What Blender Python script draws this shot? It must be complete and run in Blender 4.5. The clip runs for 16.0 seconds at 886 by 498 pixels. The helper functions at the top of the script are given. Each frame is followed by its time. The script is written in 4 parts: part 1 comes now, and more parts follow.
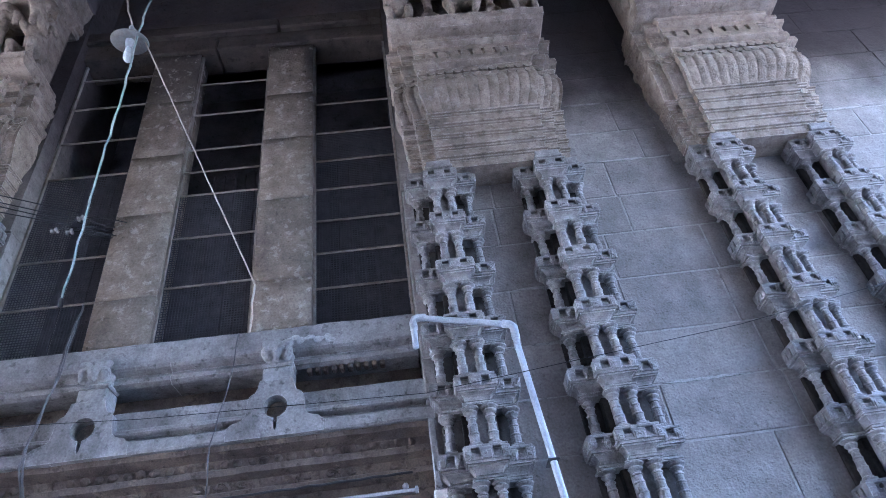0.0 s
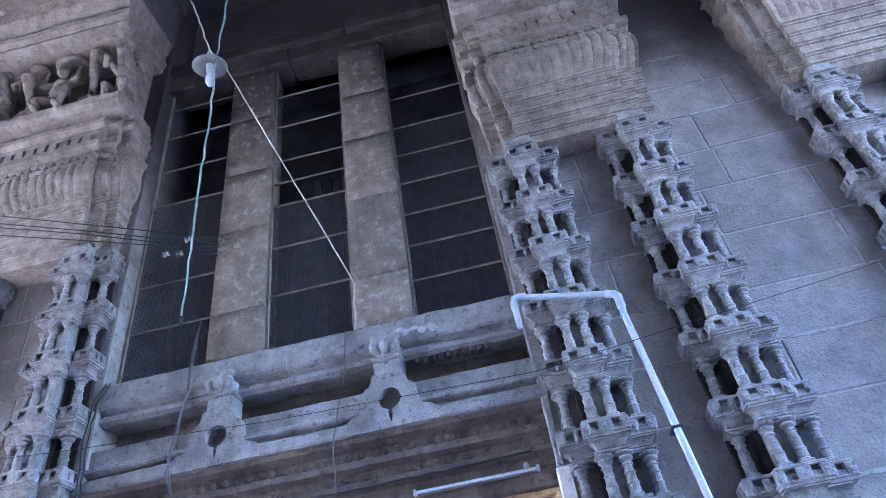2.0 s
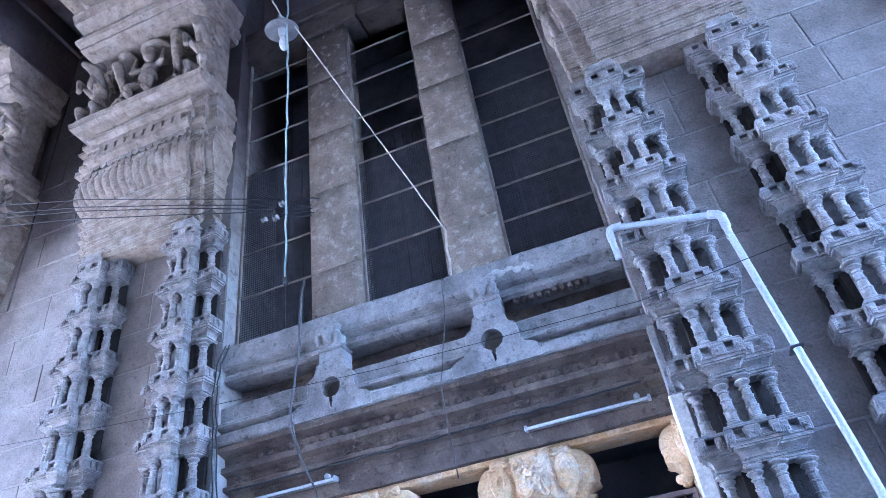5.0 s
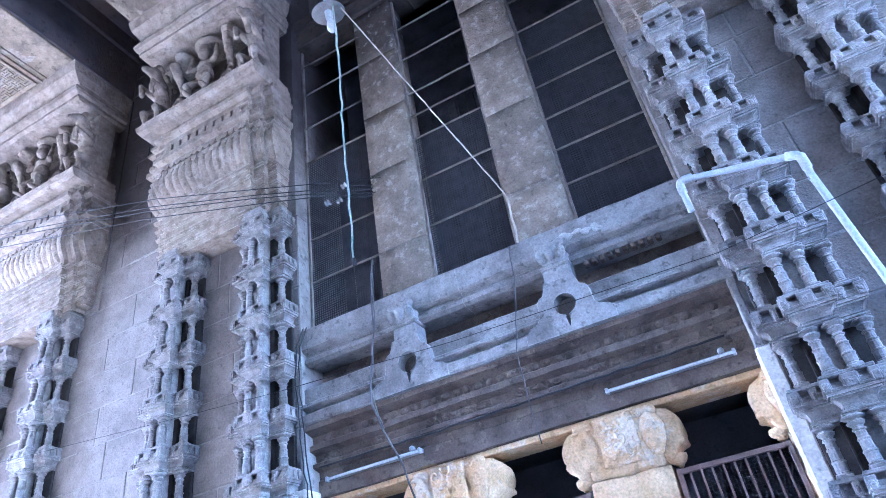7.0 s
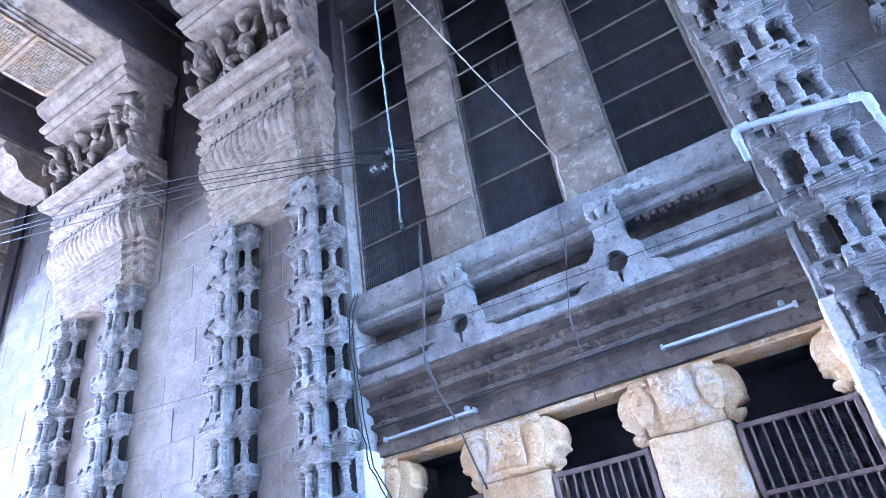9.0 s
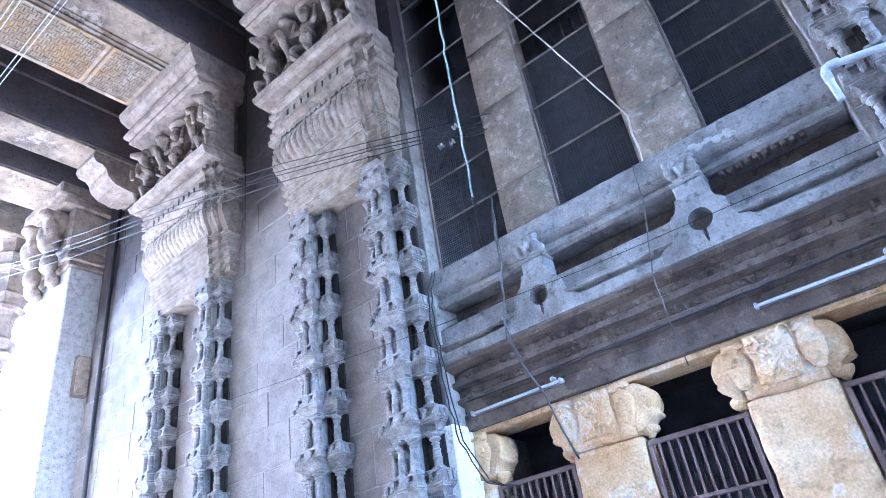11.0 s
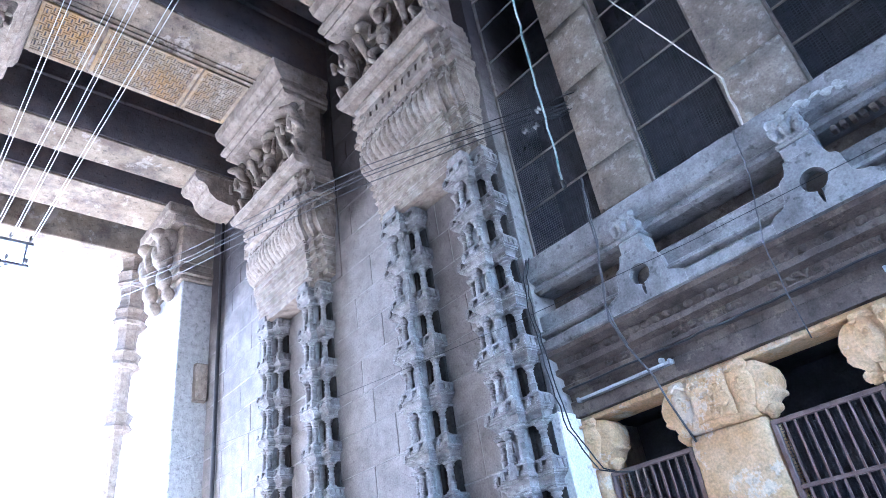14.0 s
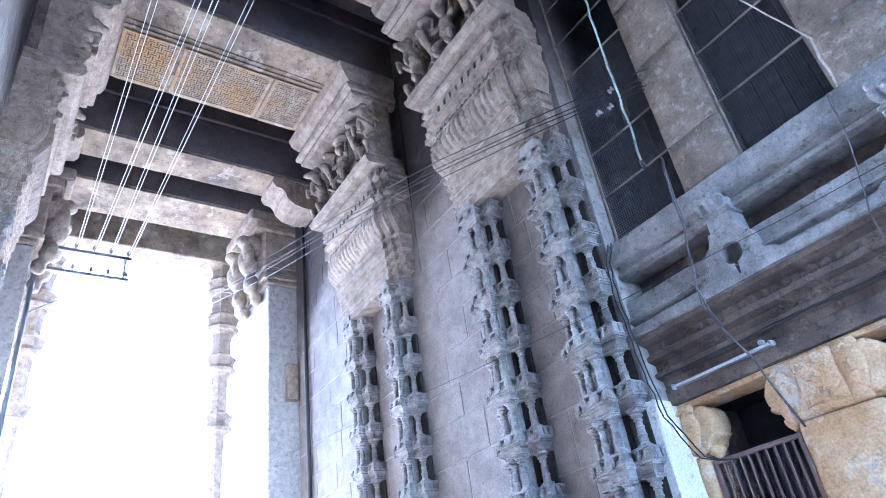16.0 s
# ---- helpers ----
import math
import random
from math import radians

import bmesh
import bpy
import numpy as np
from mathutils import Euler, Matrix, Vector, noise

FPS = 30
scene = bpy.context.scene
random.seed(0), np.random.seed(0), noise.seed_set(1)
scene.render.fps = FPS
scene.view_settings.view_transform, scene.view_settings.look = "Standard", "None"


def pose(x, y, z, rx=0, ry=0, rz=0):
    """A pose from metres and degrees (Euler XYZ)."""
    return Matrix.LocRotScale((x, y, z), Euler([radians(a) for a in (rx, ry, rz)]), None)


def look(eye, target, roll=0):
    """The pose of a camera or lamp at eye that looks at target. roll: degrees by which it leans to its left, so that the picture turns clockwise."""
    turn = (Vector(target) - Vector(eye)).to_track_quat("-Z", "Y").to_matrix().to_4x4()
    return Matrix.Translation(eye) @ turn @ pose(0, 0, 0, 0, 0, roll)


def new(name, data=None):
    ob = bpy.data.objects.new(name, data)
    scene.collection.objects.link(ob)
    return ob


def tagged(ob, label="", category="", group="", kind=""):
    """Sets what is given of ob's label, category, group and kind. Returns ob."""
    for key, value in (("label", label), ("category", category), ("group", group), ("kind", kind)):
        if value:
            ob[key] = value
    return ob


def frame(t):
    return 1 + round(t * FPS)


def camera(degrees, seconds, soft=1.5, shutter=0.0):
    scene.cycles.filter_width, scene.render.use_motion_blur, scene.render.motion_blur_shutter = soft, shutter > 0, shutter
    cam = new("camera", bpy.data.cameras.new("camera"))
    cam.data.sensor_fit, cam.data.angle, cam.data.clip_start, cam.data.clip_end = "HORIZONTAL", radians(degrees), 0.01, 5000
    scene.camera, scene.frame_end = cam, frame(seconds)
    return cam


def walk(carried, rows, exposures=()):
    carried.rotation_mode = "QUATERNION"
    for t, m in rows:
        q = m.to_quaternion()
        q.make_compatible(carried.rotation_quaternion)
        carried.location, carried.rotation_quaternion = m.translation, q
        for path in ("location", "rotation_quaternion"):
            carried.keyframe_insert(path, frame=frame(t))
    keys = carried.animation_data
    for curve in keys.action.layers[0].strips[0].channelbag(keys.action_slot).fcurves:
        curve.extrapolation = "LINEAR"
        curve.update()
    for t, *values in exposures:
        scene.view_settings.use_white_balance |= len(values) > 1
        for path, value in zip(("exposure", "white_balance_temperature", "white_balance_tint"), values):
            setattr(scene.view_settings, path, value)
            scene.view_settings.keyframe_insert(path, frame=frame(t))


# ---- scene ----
cam = camera(68.6, 16.0, soft=0.8)
PATH = [
    (0, (2.339, -5.961, 1.939), (2.461, -4.402, 3.186), -9.0),
    (0.5, (2.306, -5.937, 1.911), (2.353, -4.378, 3.162), -9.1),
    (1, (2.291, -5.932, 1.926), (2.248, -4.372, 3.177), -9.4),
    (1.5, (2.289, -5.934, 1.942), (2.183, -4.377, 3.193), -9.7),
    (2, (2.259, -5.946, 1.948), (2.116, -4.385, 3.191), -9.9),
    (2.5, (2.229, -5.932, 1.943), (2.051, -4.369, 3.179), -9.8),
    (3, (2.226, -5.924, 1.94), (2.016, -4.361, 3.169), -9.6),
    (3.5, (2.215, -5.935, 1.953), (1.968, -4.363, 3.166), -9.6),
    (4, (2.221, -5.92, 1.948), (1.925, -4.348, 3.148), -9.4),
    (4.5, (2.197, -5.909, 1.946), (1.833, -4.332, 3.12), -9.4),
    (5, (2.207, -5.903, 1.948), (1.766, -4.325, 3.094), -9.3),
    (7.5, (2.135, -5.889, 1.955), (1.461, -4.356, 3.047), -10.1),
    (8, (2.13, -5.891, 1.947), (1.418, -4.362, 3.021), -9.9),
    (8.5, (2.113, -5.891, 1.946), (1.36, -4.367, 2.999), -9.7),
    (9, (2.101, -5.888, 1.943), (1.304, -4.372, 2.976), -9.4),
    (11.5, (2.043, -5.846, 1.946), (1.0, -4.463, 2.946), -9.7),
    (12, (2.037, -5.837, 1.94), (0.964, -4.479, 2.942), -9.7),
    (12.5, (2.018, -5.844, 1.939), (0.912, -4.515, 2.944), -9.7),
    (13, (2.011, -5.847, 1.947), (0.871, -4.553, 2.959), -9.5),
    (13.5, (1.994, -5.861, 1.948), (0.819, -4.599, 2.963), -9.1),
    (14, (1.97, -5.837, 1.936), (0.766, -4.613, 2.962), -9.3),
    (14.5, (1.964, -5.841, 1.952), (0.724, -4.656, 2.981), -9.9),
    (15, (1.952, -5.852, 1.937), (0.676, -4.709, 2.969), -9.9),
    (15.5, (1.942, -5.87, 1.966), (0.629, -4.774, 3.002), -9.7),
    (16, (1.926, -5.878, 2.002), (0.573, -4.825, 3.032), -9.1),
]
EXPO = [(0.0, 4.9, 5100, 22), (3.0, 5.19, 4600, 23), (5.0, 5.40, 4540, 22), (9.0, 5.68, 4500, 21), (12.5, 5.50, 4850, 17), (16.0, 5.24, 4800, 17)]
walk(cam, [(t, look(eye, target, roll)) for t, eye, target, roll in PATH], EXPO)

# ---- world and sun ----
SUN_ELEV, SUN_FROM = 46.0, (-0.95, 0.30)
world = bpy.data.worlds.new("sky")
scene.world = world
world.use_nodes = True
wn = world.node_tree.nodes
sky = wn.new("ShaderNodeTexSky")
sky.sky_type, sky.sun_disc = "NISHITA", False
sky.sun_elevation, sky.sun_rotation = radians(SUN_ELEV), math.atan2(SUN_FROM[0], SUN_FROM[1])
world.node_tree.links.new(sky.outputs[0], wn["Background"].inputs[0])
wn["Background"].inputs[1].default_value = 0.15
sun = new("sun", bpy.data.lights.new("sun", "SUN"))
sun.data.energy, sun.data.angle, sun.data.color = 5.0, radians(0.5), (1.0, 0.96, 0.90)
ce = math.cos(radians(SUN_ELEV))
n2 = math.hypot(*SUN_FROM)
sun.matrix_world = look((SUN_FROM[0] / n2 * ce * 40, SUN_FROM[1] / n2 * ce * 40, math.sin(radians(SUN_ELEV)) * 40), (0, 0, 0))


# ---- materials ----
def material(name, base, second, rough=0.85, metal=0.0, scale=3.0, grain=60.0, bump=0.35, stain=None, stain_amount=0.4,
             stain_scale=0.7, vary=0.12, streak=0.0, spec=0.3, pits=11.0, pit_dark=0.38, high_shade=None, flake=None, edge=None):
    """Two-scale procedural surface: broad mottling, stains with their own shape, fine grain and relief."""
    m = bpy.data.materials.new(name)
    m.use_nodes = True
    nt = m.node_tree
    nd, lk = nt.nodes, nt.links.new
    bsdf = nd["Principled BSDF"]
    geo = nd.new("ShaderNodeNewGeometry")
    big = nd.new("ShaderNodeTexNoise")
    big.inputs["Scale"].default_value, big.inputs["Detail"].default_value, big.inputs["Roughness"].default_value = scale, 8, 0.65
    fine = nd.new("ShaderNodeTexNoise")
    fine.inputs["Scale"].default_value, fine.inputs["Detail"].default_value = grain, 4
    for n in (big, fine):
        lk(geo.outputs["Position"], n.inputs["Vector"])
    ramp = nd.new("ShaderNodeValToRGB")
    ramp.color_ramp.elements[0].position, ramp.color_ramp.elements[1].position = 0.32, 0.68
    ramp.color_ramp.elements[0].color, ramp.color_ramp.elements[1].color = (*base, 1), (*second, 1)
    lk(big.outputs["Fac"], ramp.inputs[0])
    col = ramp.outputs[0]
    if stain:
        sn = nd.new("ShaderNodeTexNoise")
        sn.inputs["Scale"].default_value, sn.inputs["Detail"].default_value = stain_scale, 9
        sn.inputs["Roughness"].default_value = 0.7
        mp = nd.new("ShaderNodeMapping")
        mp.inputs["Scale"].default_value = (1, 1, 1 - 0.75 * streak)
        mp.inputs["Location"].default_value = (7.3, 2.1, 4.4)
        lk(geo.outputs["Position"], mp.inputs["Vector"])
        lk(mp.outputs[0], sn.inputs["Vector"])
        sr = nd.new("ShaderNodeValToRGB")
        sr.color_ramp.elements[0].position, sr.color_ramp.elements[1].position = 0.48, 0.66
        lk(sn.outputs["Fac"], sr.inputs[0])
        amt = nd.new("ShaderNodeMath")
        amt.operation = "MULTIPLY"
        amt.inputs[1].default_value = stain_amount
        lk(sr.outputs[0], amt.inputs[0])
        mx = nd.new("ShaderNodeMix")
        mx.data_type = "RGBA"
        lk(amt.outputs[0], mx.inputs["Factor"])
        lk(col, mx.inputs["A"])
        mx.inputs["B"].default_value = (*stain, 1)
        col = mx.outputs["Result"]
    if high_shade:
        # upper-wall shade put into the colour: ragged clouds that thicken with height
        low_z, high_z, tone = high_shade
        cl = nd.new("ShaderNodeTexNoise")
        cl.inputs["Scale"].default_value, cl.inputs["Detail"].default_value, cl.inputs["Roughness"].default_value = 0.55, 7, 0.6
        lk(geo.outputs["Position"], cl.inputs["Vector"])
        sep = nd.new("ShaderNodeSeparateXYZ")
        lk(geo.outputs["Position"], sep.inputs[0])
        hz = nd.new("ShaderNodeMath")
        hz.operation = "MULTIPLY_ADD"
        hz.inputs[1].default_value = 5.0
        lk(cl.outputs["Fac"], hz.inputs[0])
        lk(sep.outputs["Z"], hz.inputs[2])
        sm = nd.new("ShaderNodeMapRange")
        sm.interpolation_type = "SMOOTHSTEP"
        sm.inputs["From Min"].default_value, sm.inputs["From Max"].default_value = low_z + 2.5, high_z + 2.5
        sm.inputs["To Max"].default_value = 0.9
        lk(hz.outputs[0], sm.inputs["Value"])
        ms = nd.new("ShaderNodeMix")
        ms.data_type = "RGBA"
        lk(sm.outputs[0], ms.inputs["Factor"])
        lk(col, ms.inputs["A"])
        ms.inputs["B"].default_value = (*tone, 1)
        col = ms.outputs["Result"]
    if flake:
        # pale flakes of old limewash with crisp edges
        tone, amount, size = flake
        fn = nd.new("ShaderNodeTexNoise")
        fn.inputs["Scale"].default_value, fn.inputs["Detail"].default_value, fn.inputs["Roughness"].default_value = size, 10, 0.72
        lk(geo.outputs["Position"], fn.inputs["Vector"])
        fr = nd.new("ShaderNodeMapRange")
        fr.inputs["From Min"].default_value, fr.inputs["From Max"].default_value = 0.56, 0.60
        fr.inputs["To Max"].default_value = amount
        lk(fn.outputs["Fac"], fr.inputs["Value"])
        mf = nd.new("ShaderNodeMix")
        mf.data_type = "RGBA"
        lk(fr.outputs[0], mf.inputs["Factor"])
        lk(col, mf.inputs["A"])
        mf.inputs["B"].default_value = (*tone, 1)
        col = mf.outputs["Result"]
    if edge:
        # arrises paled to put edge highlights into the colour, broken up by the broad mottling
        tone, amount, radius = edge
        bv = nd.new("ShaderNodeBevel")
        bv.samples = 6
        bv.inputs["Radius"].default_value = radius
        dt = nd.new("ShaderNodeVectorMath")
        dt.operation = "DOT_PRODUCT"
        lk(bv.outputs[0], dt.inputs[0])
        lk(geo.outputs["Normal"], dt.inputs[1])
        em = nd.new("ShaderNodeMapRange")
        em.inputs["From Min"].default_value, em.inputs["From Max"].default_value = 0.97, 0.80
        lk(dt.outputs["Value"], em.inputs["Value"])
        bk = nd.new("ShaderNodeMapRange")
        bk.inputs["From Min"].default_value, bk.inputs["From Max"].default_value = 0.36, 0.56
        bk.inputs["To Max"].default_value = amount
        lk(big.outputs["Fac"], bk.inputs["Value"])
        ea = nd.new("ShaderNodeMath")
        ea.operation = "MULTIPLY"
        lk(em.outputs[0], ea.inputs[0])
        lk(bk.outputs[0], ea.inputs[1])
        me = nd.new("ShaderNodeMix")
        me.data_type = "RGBA"
        lk(ea.outputs[0], me.inputs["Factor"])
        lk(col, me.inputs["A"])
        me.inputs["B"].default_value = (*tone, 1)
        col = me.outputs["Result"]
    # pits and flecks between the two scales
    pit = nd.new("ShaderNodeTexNoise")
    pit.inputs["Scale"].default_value, pit.inputs["Detail"].default_value, pit.inputs["Roughness"].default_value = pits, 3, 0.6
    lk(geo.outputs["Position"], pit.inputs["Vector"])
    pr = nd.new("ShaderNodeMapRange")
    pr.inputs["From Min"].default_value, pr.inputs["From Max"].default_value = 0.58, 0.68
    pr.inputs["To Min"].default_value, pr.inputs["To Max"].default_value = 1.0, 1.0 - pit_dark
    lk(pit.outputs["Fac"], pr.inputs["Value"])
    # grain and a small difference from piece to piece
    info = nd.new("ShaderNodeObjectInfo")
    rng = nd.new("ShaderNodeMapRange")
    rng.inputs["To Min"].default_value, rng.inputs["To Max"].default_value = 1 - vary, 1 + vary
    lk(info.outputs["Random"], rng.inputs["Value"])
    gr = nd.new("ShaderNodeMapRange")
    gr.inputs["From Min"].default_value, gr.inputs["From Max"].default_value = 0.3, 0.7
    gr.inputs["To Min"].default_value, gr.inputs["To Max"].default_value = 0.82, 1.16
    lk(fine.outputs["Fac"], gr.inputs["Value"])
    mul = nd.new("ShaderNodeMath")
    mul.operation = "MULTIPLY"
    lk(rng.outputs[0], mul.inputs[0])
    both = nd.new("ShaderNodeMath")
    both.operation = "MULTIPLY"
    lk(gr.outputs[0], both.inputs[0])
    lk(pr.outputs[0], both.inputs[1])
    lk(both.outputs[0], mul.inputs[1])
    sc = nd.new("ShaderNodeVectorMath")
    sc.operation = "SCALE"
    lk(col, sc.inputs[0])
    lk(mul.outputs[0], sc.inputs["Scale"])
    lk(sc.outputs[0], bsdf.inputs["Base Color"])
    bsdf.inputs["Roughness"].default_value, bsdf.inputs["Metallic"].default_value = rough, metal
    bsdf.inputs["Specular IOR Level"].default_value = spec
    if bump:
        add = nd.new("ShaderNodeMath")
        add.operation = "MULTIPLY_ADD"
        lk(big.outputs["Fac"], add.inputs[0])
        add.inputs[1].default_value = 2.5
        low = nd.new("ShaderNodeMath")
        low.operation = "MULTIPLY_ADD"
        low.inputs[1].default_value = 0.35
        lk(fine.outputs["Fac"], low.inputs[0])
        lk(pr.outputs[0], low.inputs[2])
        lk(low.outputs[0], add.inputs[2])
        bp = nd.new("ShaderNodeBump")
        bp.inputs["Strength"].default_value, bp.inputs["Distance"].default_value = bump, 0.02
        lk(add.outputs[0], bp.inputs["Height"])
        lk(bp.outputs[0], bsdf.inputs["Normal"])
    return m


GRANITE = material("granite_blocks", (0.19, 0.172, 0.158), (0.33, 0.30, 0.275), scale=2.6, grain=42, bump=1.0, stain=(0.12, 0.108, 0.10), stain_amount=0.5, stain_scale=0.55, vary=0.05, pits=17.0, pit_dark=0.22, high_shade=(8.0, 10.2, (0.036, 0.029, 0.029)))
# Near-black tone that paints the shade seen through the lattice holes.
LATTICE_SHADE = material("lattice_hole_shade", (0.055, 0.05, 0.048), (0.13, 0.115, 0.105), scale=1.8, grain=60, bump=0.7, stain=(0.035, 0.032, 0.032), stain_amount=0.6, stain_scale=0.6, vary=0.15)
CARVED = material("carved_granite", (0.212, 0.170, 0.130), (0.395, 0.332, 0.265), scale=6.5, grain=60, bump=0.8, stain=(0.115, 0.096, 0.08), stain_amount=0.6, stain_scale=1.1, vary=0.12, pits=14.0, pit_dark=0.3, flake=((0.47, 0.43, 0.38), 0.25, 2.2), edge=((0.62, 0.57, 0.51), 0.8, 0.016))
TURRET = material("turret_granite", (0.175, 0.165, 0.157), (0.355, 0.338, 0.322), scale=9, grain=75, bump=0.5, stain=(0.115, 0.106, 0.10), stain_amount=0.5, stain_scale=2.6, vary=0.12, pits=16.0, pit_dark=0.25, edge=((0.60, 0.58, 0.56), 0.75, 0.010))
# Shade between the little columns is put into this dark core colour.
CORE = material("shaded_recess", (0.030, 0.027, 0.024), (0.075, 0.066, 0.058), scale=5, grain=70, bump=0.4, vary=0.06)
MORTAR = material("lime_mortar", (0.24, 0.222, 0.205), (0.40, 0.375, 0.35), scale=6, grain=90, bump=0.5, vary=0.0, high_shade=(8.0, 10.2, (0.036, 0.029, 0.029)))
SILL = material("weathered_sill_stone", (0.20, 0.195, 0.19), (0.36, 0.35, 0.34), scale=4.2, grain=50, bump=0.8, stain=(0.10, 0.092, 0.088), stain_amount=0.78, stain_scale=1.1, vary=0.06, streak=0.5, edge=((0.55, 0.54, 0.52), 0.7, 0.014))
# Stained cornice stone, also used where recess shade is put into the colour.
STAIN_SHADE = material("stained_shaded_stone", (0.065, 0.052, 0.045), (0.16, 0.126, 0.104), scale=3.0, grain=60, bump=0.8, stain=(0.24, 0.195, 0.155), stain_amount=0.6, stain_scale=1.3, vary=0.05, streak=0.4, flake=((0.27, 0.215, 0.165), 0.5, 1.7), edge=((0.22, 0.185, 0.155), 0.5, 0.012))
POST = material("stone_mullion", (0.19, 0.155, 0.12), (0.33, 0.28, 0.225), scale=3.5, grain=42, bump=1.0, stain=(0.13, 0.11, 0.095), stain_amount=0.65, stain_scale=1.2, vary=0.16, pits=13.0, pit_dark=0.25, flake=((0.46, 0.42, 0.37), 0.5, 7.0), high_shade=(8.6, 12.4, (0.05, 0.042, 0.036)), edge=((0.46, 0.42, 0.37), 0.6, 0.014))
CREAM = material("flaking_cream_limewash", (0.64, 0.41, 0.20), (0.83, 0.63, 0.39), scale=3.0, grain=45, bump=0.9, stain=(0.50, 0.25, 0.08), stain_amount=0.5, stain_scale=1.2, vary=0.06, pits=9.0, pit_dark=0.22, flake=((0.82, 0.74, 0.61), 0.6, 2.4), edge=((0.84, 0.76, 0.64), 0.5, 0.016))
SMEAR = material("lime_pointing", (0.28, 0.268, 0.25), (0.43, 0.41, 0.385), scale=7, grain=70, bump=0.6, vary=0.08, high_shade=(8.0, 10.2, (0.036, 0.029, 0.029)))
LIME = material("pale_lime_flake", (0.36, 0.355, 0.345), (0.52, 0.515, 0.50), scale=9, grain=60, bump=0.6, stain=(0.22, 0.21, 0.20), stain_amount=0.6, stain_scale=7, vary=0.0)
WHITE = material("white_limewash", (0.76, 0.72, 0.65), (0.82, 0.79, 0.73), scale=2.0, grain=40, bump=0.2, stain=(0.55, 0.50, 0.45), stain_amount=0.3, stain_scale=1.6, vary=0.03)
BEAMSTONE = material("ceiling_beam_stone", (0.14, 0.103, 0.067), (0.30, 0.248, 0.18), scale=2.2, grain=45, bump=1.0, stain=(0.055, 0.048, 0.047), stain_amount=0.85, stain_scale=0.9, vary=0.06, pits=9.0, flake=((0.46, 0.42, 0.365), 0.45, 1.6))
# Beam stone darkened: shade of sides, ceiling and niche top in its colour.
BEAMSIDE = material("shaded_beam_side", (0.075, 0.068, 0.070), (0.125, 0.113, 0.112), scale=2.0, grain=50, bump=0.6, stain=(0.16, 0.11, 0.085), stain_amount=0.6, stain_scale=0.8, vary=0.05)
# Lintel stone set darker than the blocks beside it.
LINTEL = material("dark_lintel_stone", (0.040, 0.034, 0.030), (0.085, 0.070, 0.058), scale=3.0, grain=60, bump=0.9, stain=(0.12, 0.095, 0.075), stain_amount=0.35, stain_scale=1.6, vary=0.08)
JALI = material("yellowed_carved_panel", (0.20, 0.157, 0.108), (0.32, 0.265, 0.19), scale=5, grain=60, bump=0.6, stain=(0.36, 0.20, 0.055), stain_amount=0.7, stain_scale=0.9, vary=0.08, flake=((0.46, 0.42, 0.36), 0.4, 2.0))
PAVING = material("paving_stone", (0.19, 0.172, 0.155), (0.30, 0.278, 0.255), scale=0.8, grain=30, bump=0.3, stain=(0.14, 0.125, 0.115), stain_amount=0.5, stain_scale=0.5, vary=0.08)
WIRE = material("grey_wire_mesh", (0.058, 0.058, 0.064), (0.105, 0.105, 0.115), pit_dark=0.0, rough=0.6, metal=0.2, scale=8, grain=120, bump=0.0, vary=0.0)
STEEL = material("painted_steel_bar", (0.20, 0.175, 0.15), (0.33, 0.295, 0.255), pit_dark=0.0, rough=0.5, metal=0.2, scale=6, grain=120, bump=0.15, stain=(0.12, 0.07, 0.045), stain_amount=0.6, stain_scale=4, vary=0.12)
GRILLE = material("brown_grille_paint", (0.15, 0.10, 0.085), (0.24, 0.175, 0.155), pit_dark=0.0, rough=0.45, metal=0.1, scale=6, grain=120, bump=0.1, vary=0.05)
PVC = material("grey_pvc_pipe", (0.40, 0.43, 0.46), (0.48, 0.51, 0.54), pit_dark=0.0, rough=0.35, scale=3, grain=60, bump=0.05, stain=(0.40, 0.40, 0.40), stain_amount=0.3, stain_scale=3, vary=0.0)
CABLE = material("black_cable", (0.025, 0.025, 0.027), (0.045, 0.045, 0.048), pit_dark=0.0, rough=0.5, scale=10, grain=100, bump=0.05, vary=0.1)
STRAND = material("grey_sheathed_cable", (0.07, 0.07, 0.075), (0.13, 0.13, 0.135), pit_dark=0.0, rough=0.5, scale=10, grain=100, bump=0.05, vary=0.1)
PALE_CABLE = material("pale_cable", (0.50, 0.52, 0.52), (0.62, 0.64, 0.64), pit_dark=0.0, rough=0.4, scale=9, grain=100, bump=0.05, vary=0.05)
TEAL_CABLE = material("teal_white_cable", (0.08, 0.20, 0.18), (0.40, 0.44, 0.43), pit_dark=0.0, rough=0.4, scale=7, grain=60, bump=0.05, vary=0.0)
ROPE = material("fibre_rope", (0.42, 0.38, 0.32), (0.55, 0.50, 0.43), rough=0.9, scale=20, grain=200, bump=0.3, vary=0.0)
ENAMEL = material("enamelled_metal", (0.20, 0.205, 0.205), (0.30, 0.31, 0.31), pit_dark=0.0, rough=0.4, metal=0.3, scale=9, grain=100, bump=0.1, stain=(0.20, 0.13, 0.09), stain_amount=0.4, stain_scale=8, vary=0.0)
TUBE = material("white_tube_glass", (0.52, 0.55, 0.58), (0.60, 0.62, 0.65), pit_dark=0.0, rough=0.2, scale=3, grain=60, bump=0.0, vary=0.0)
# Darkness of the unlit rooms is put into the plaster colour.
ROOM = material("unlit_room_plaster", (0.05, 0.05, 0.056), (0.11, 0.11, 0.125), scale=2, grain=40, bump=0.3, vary=0.05)
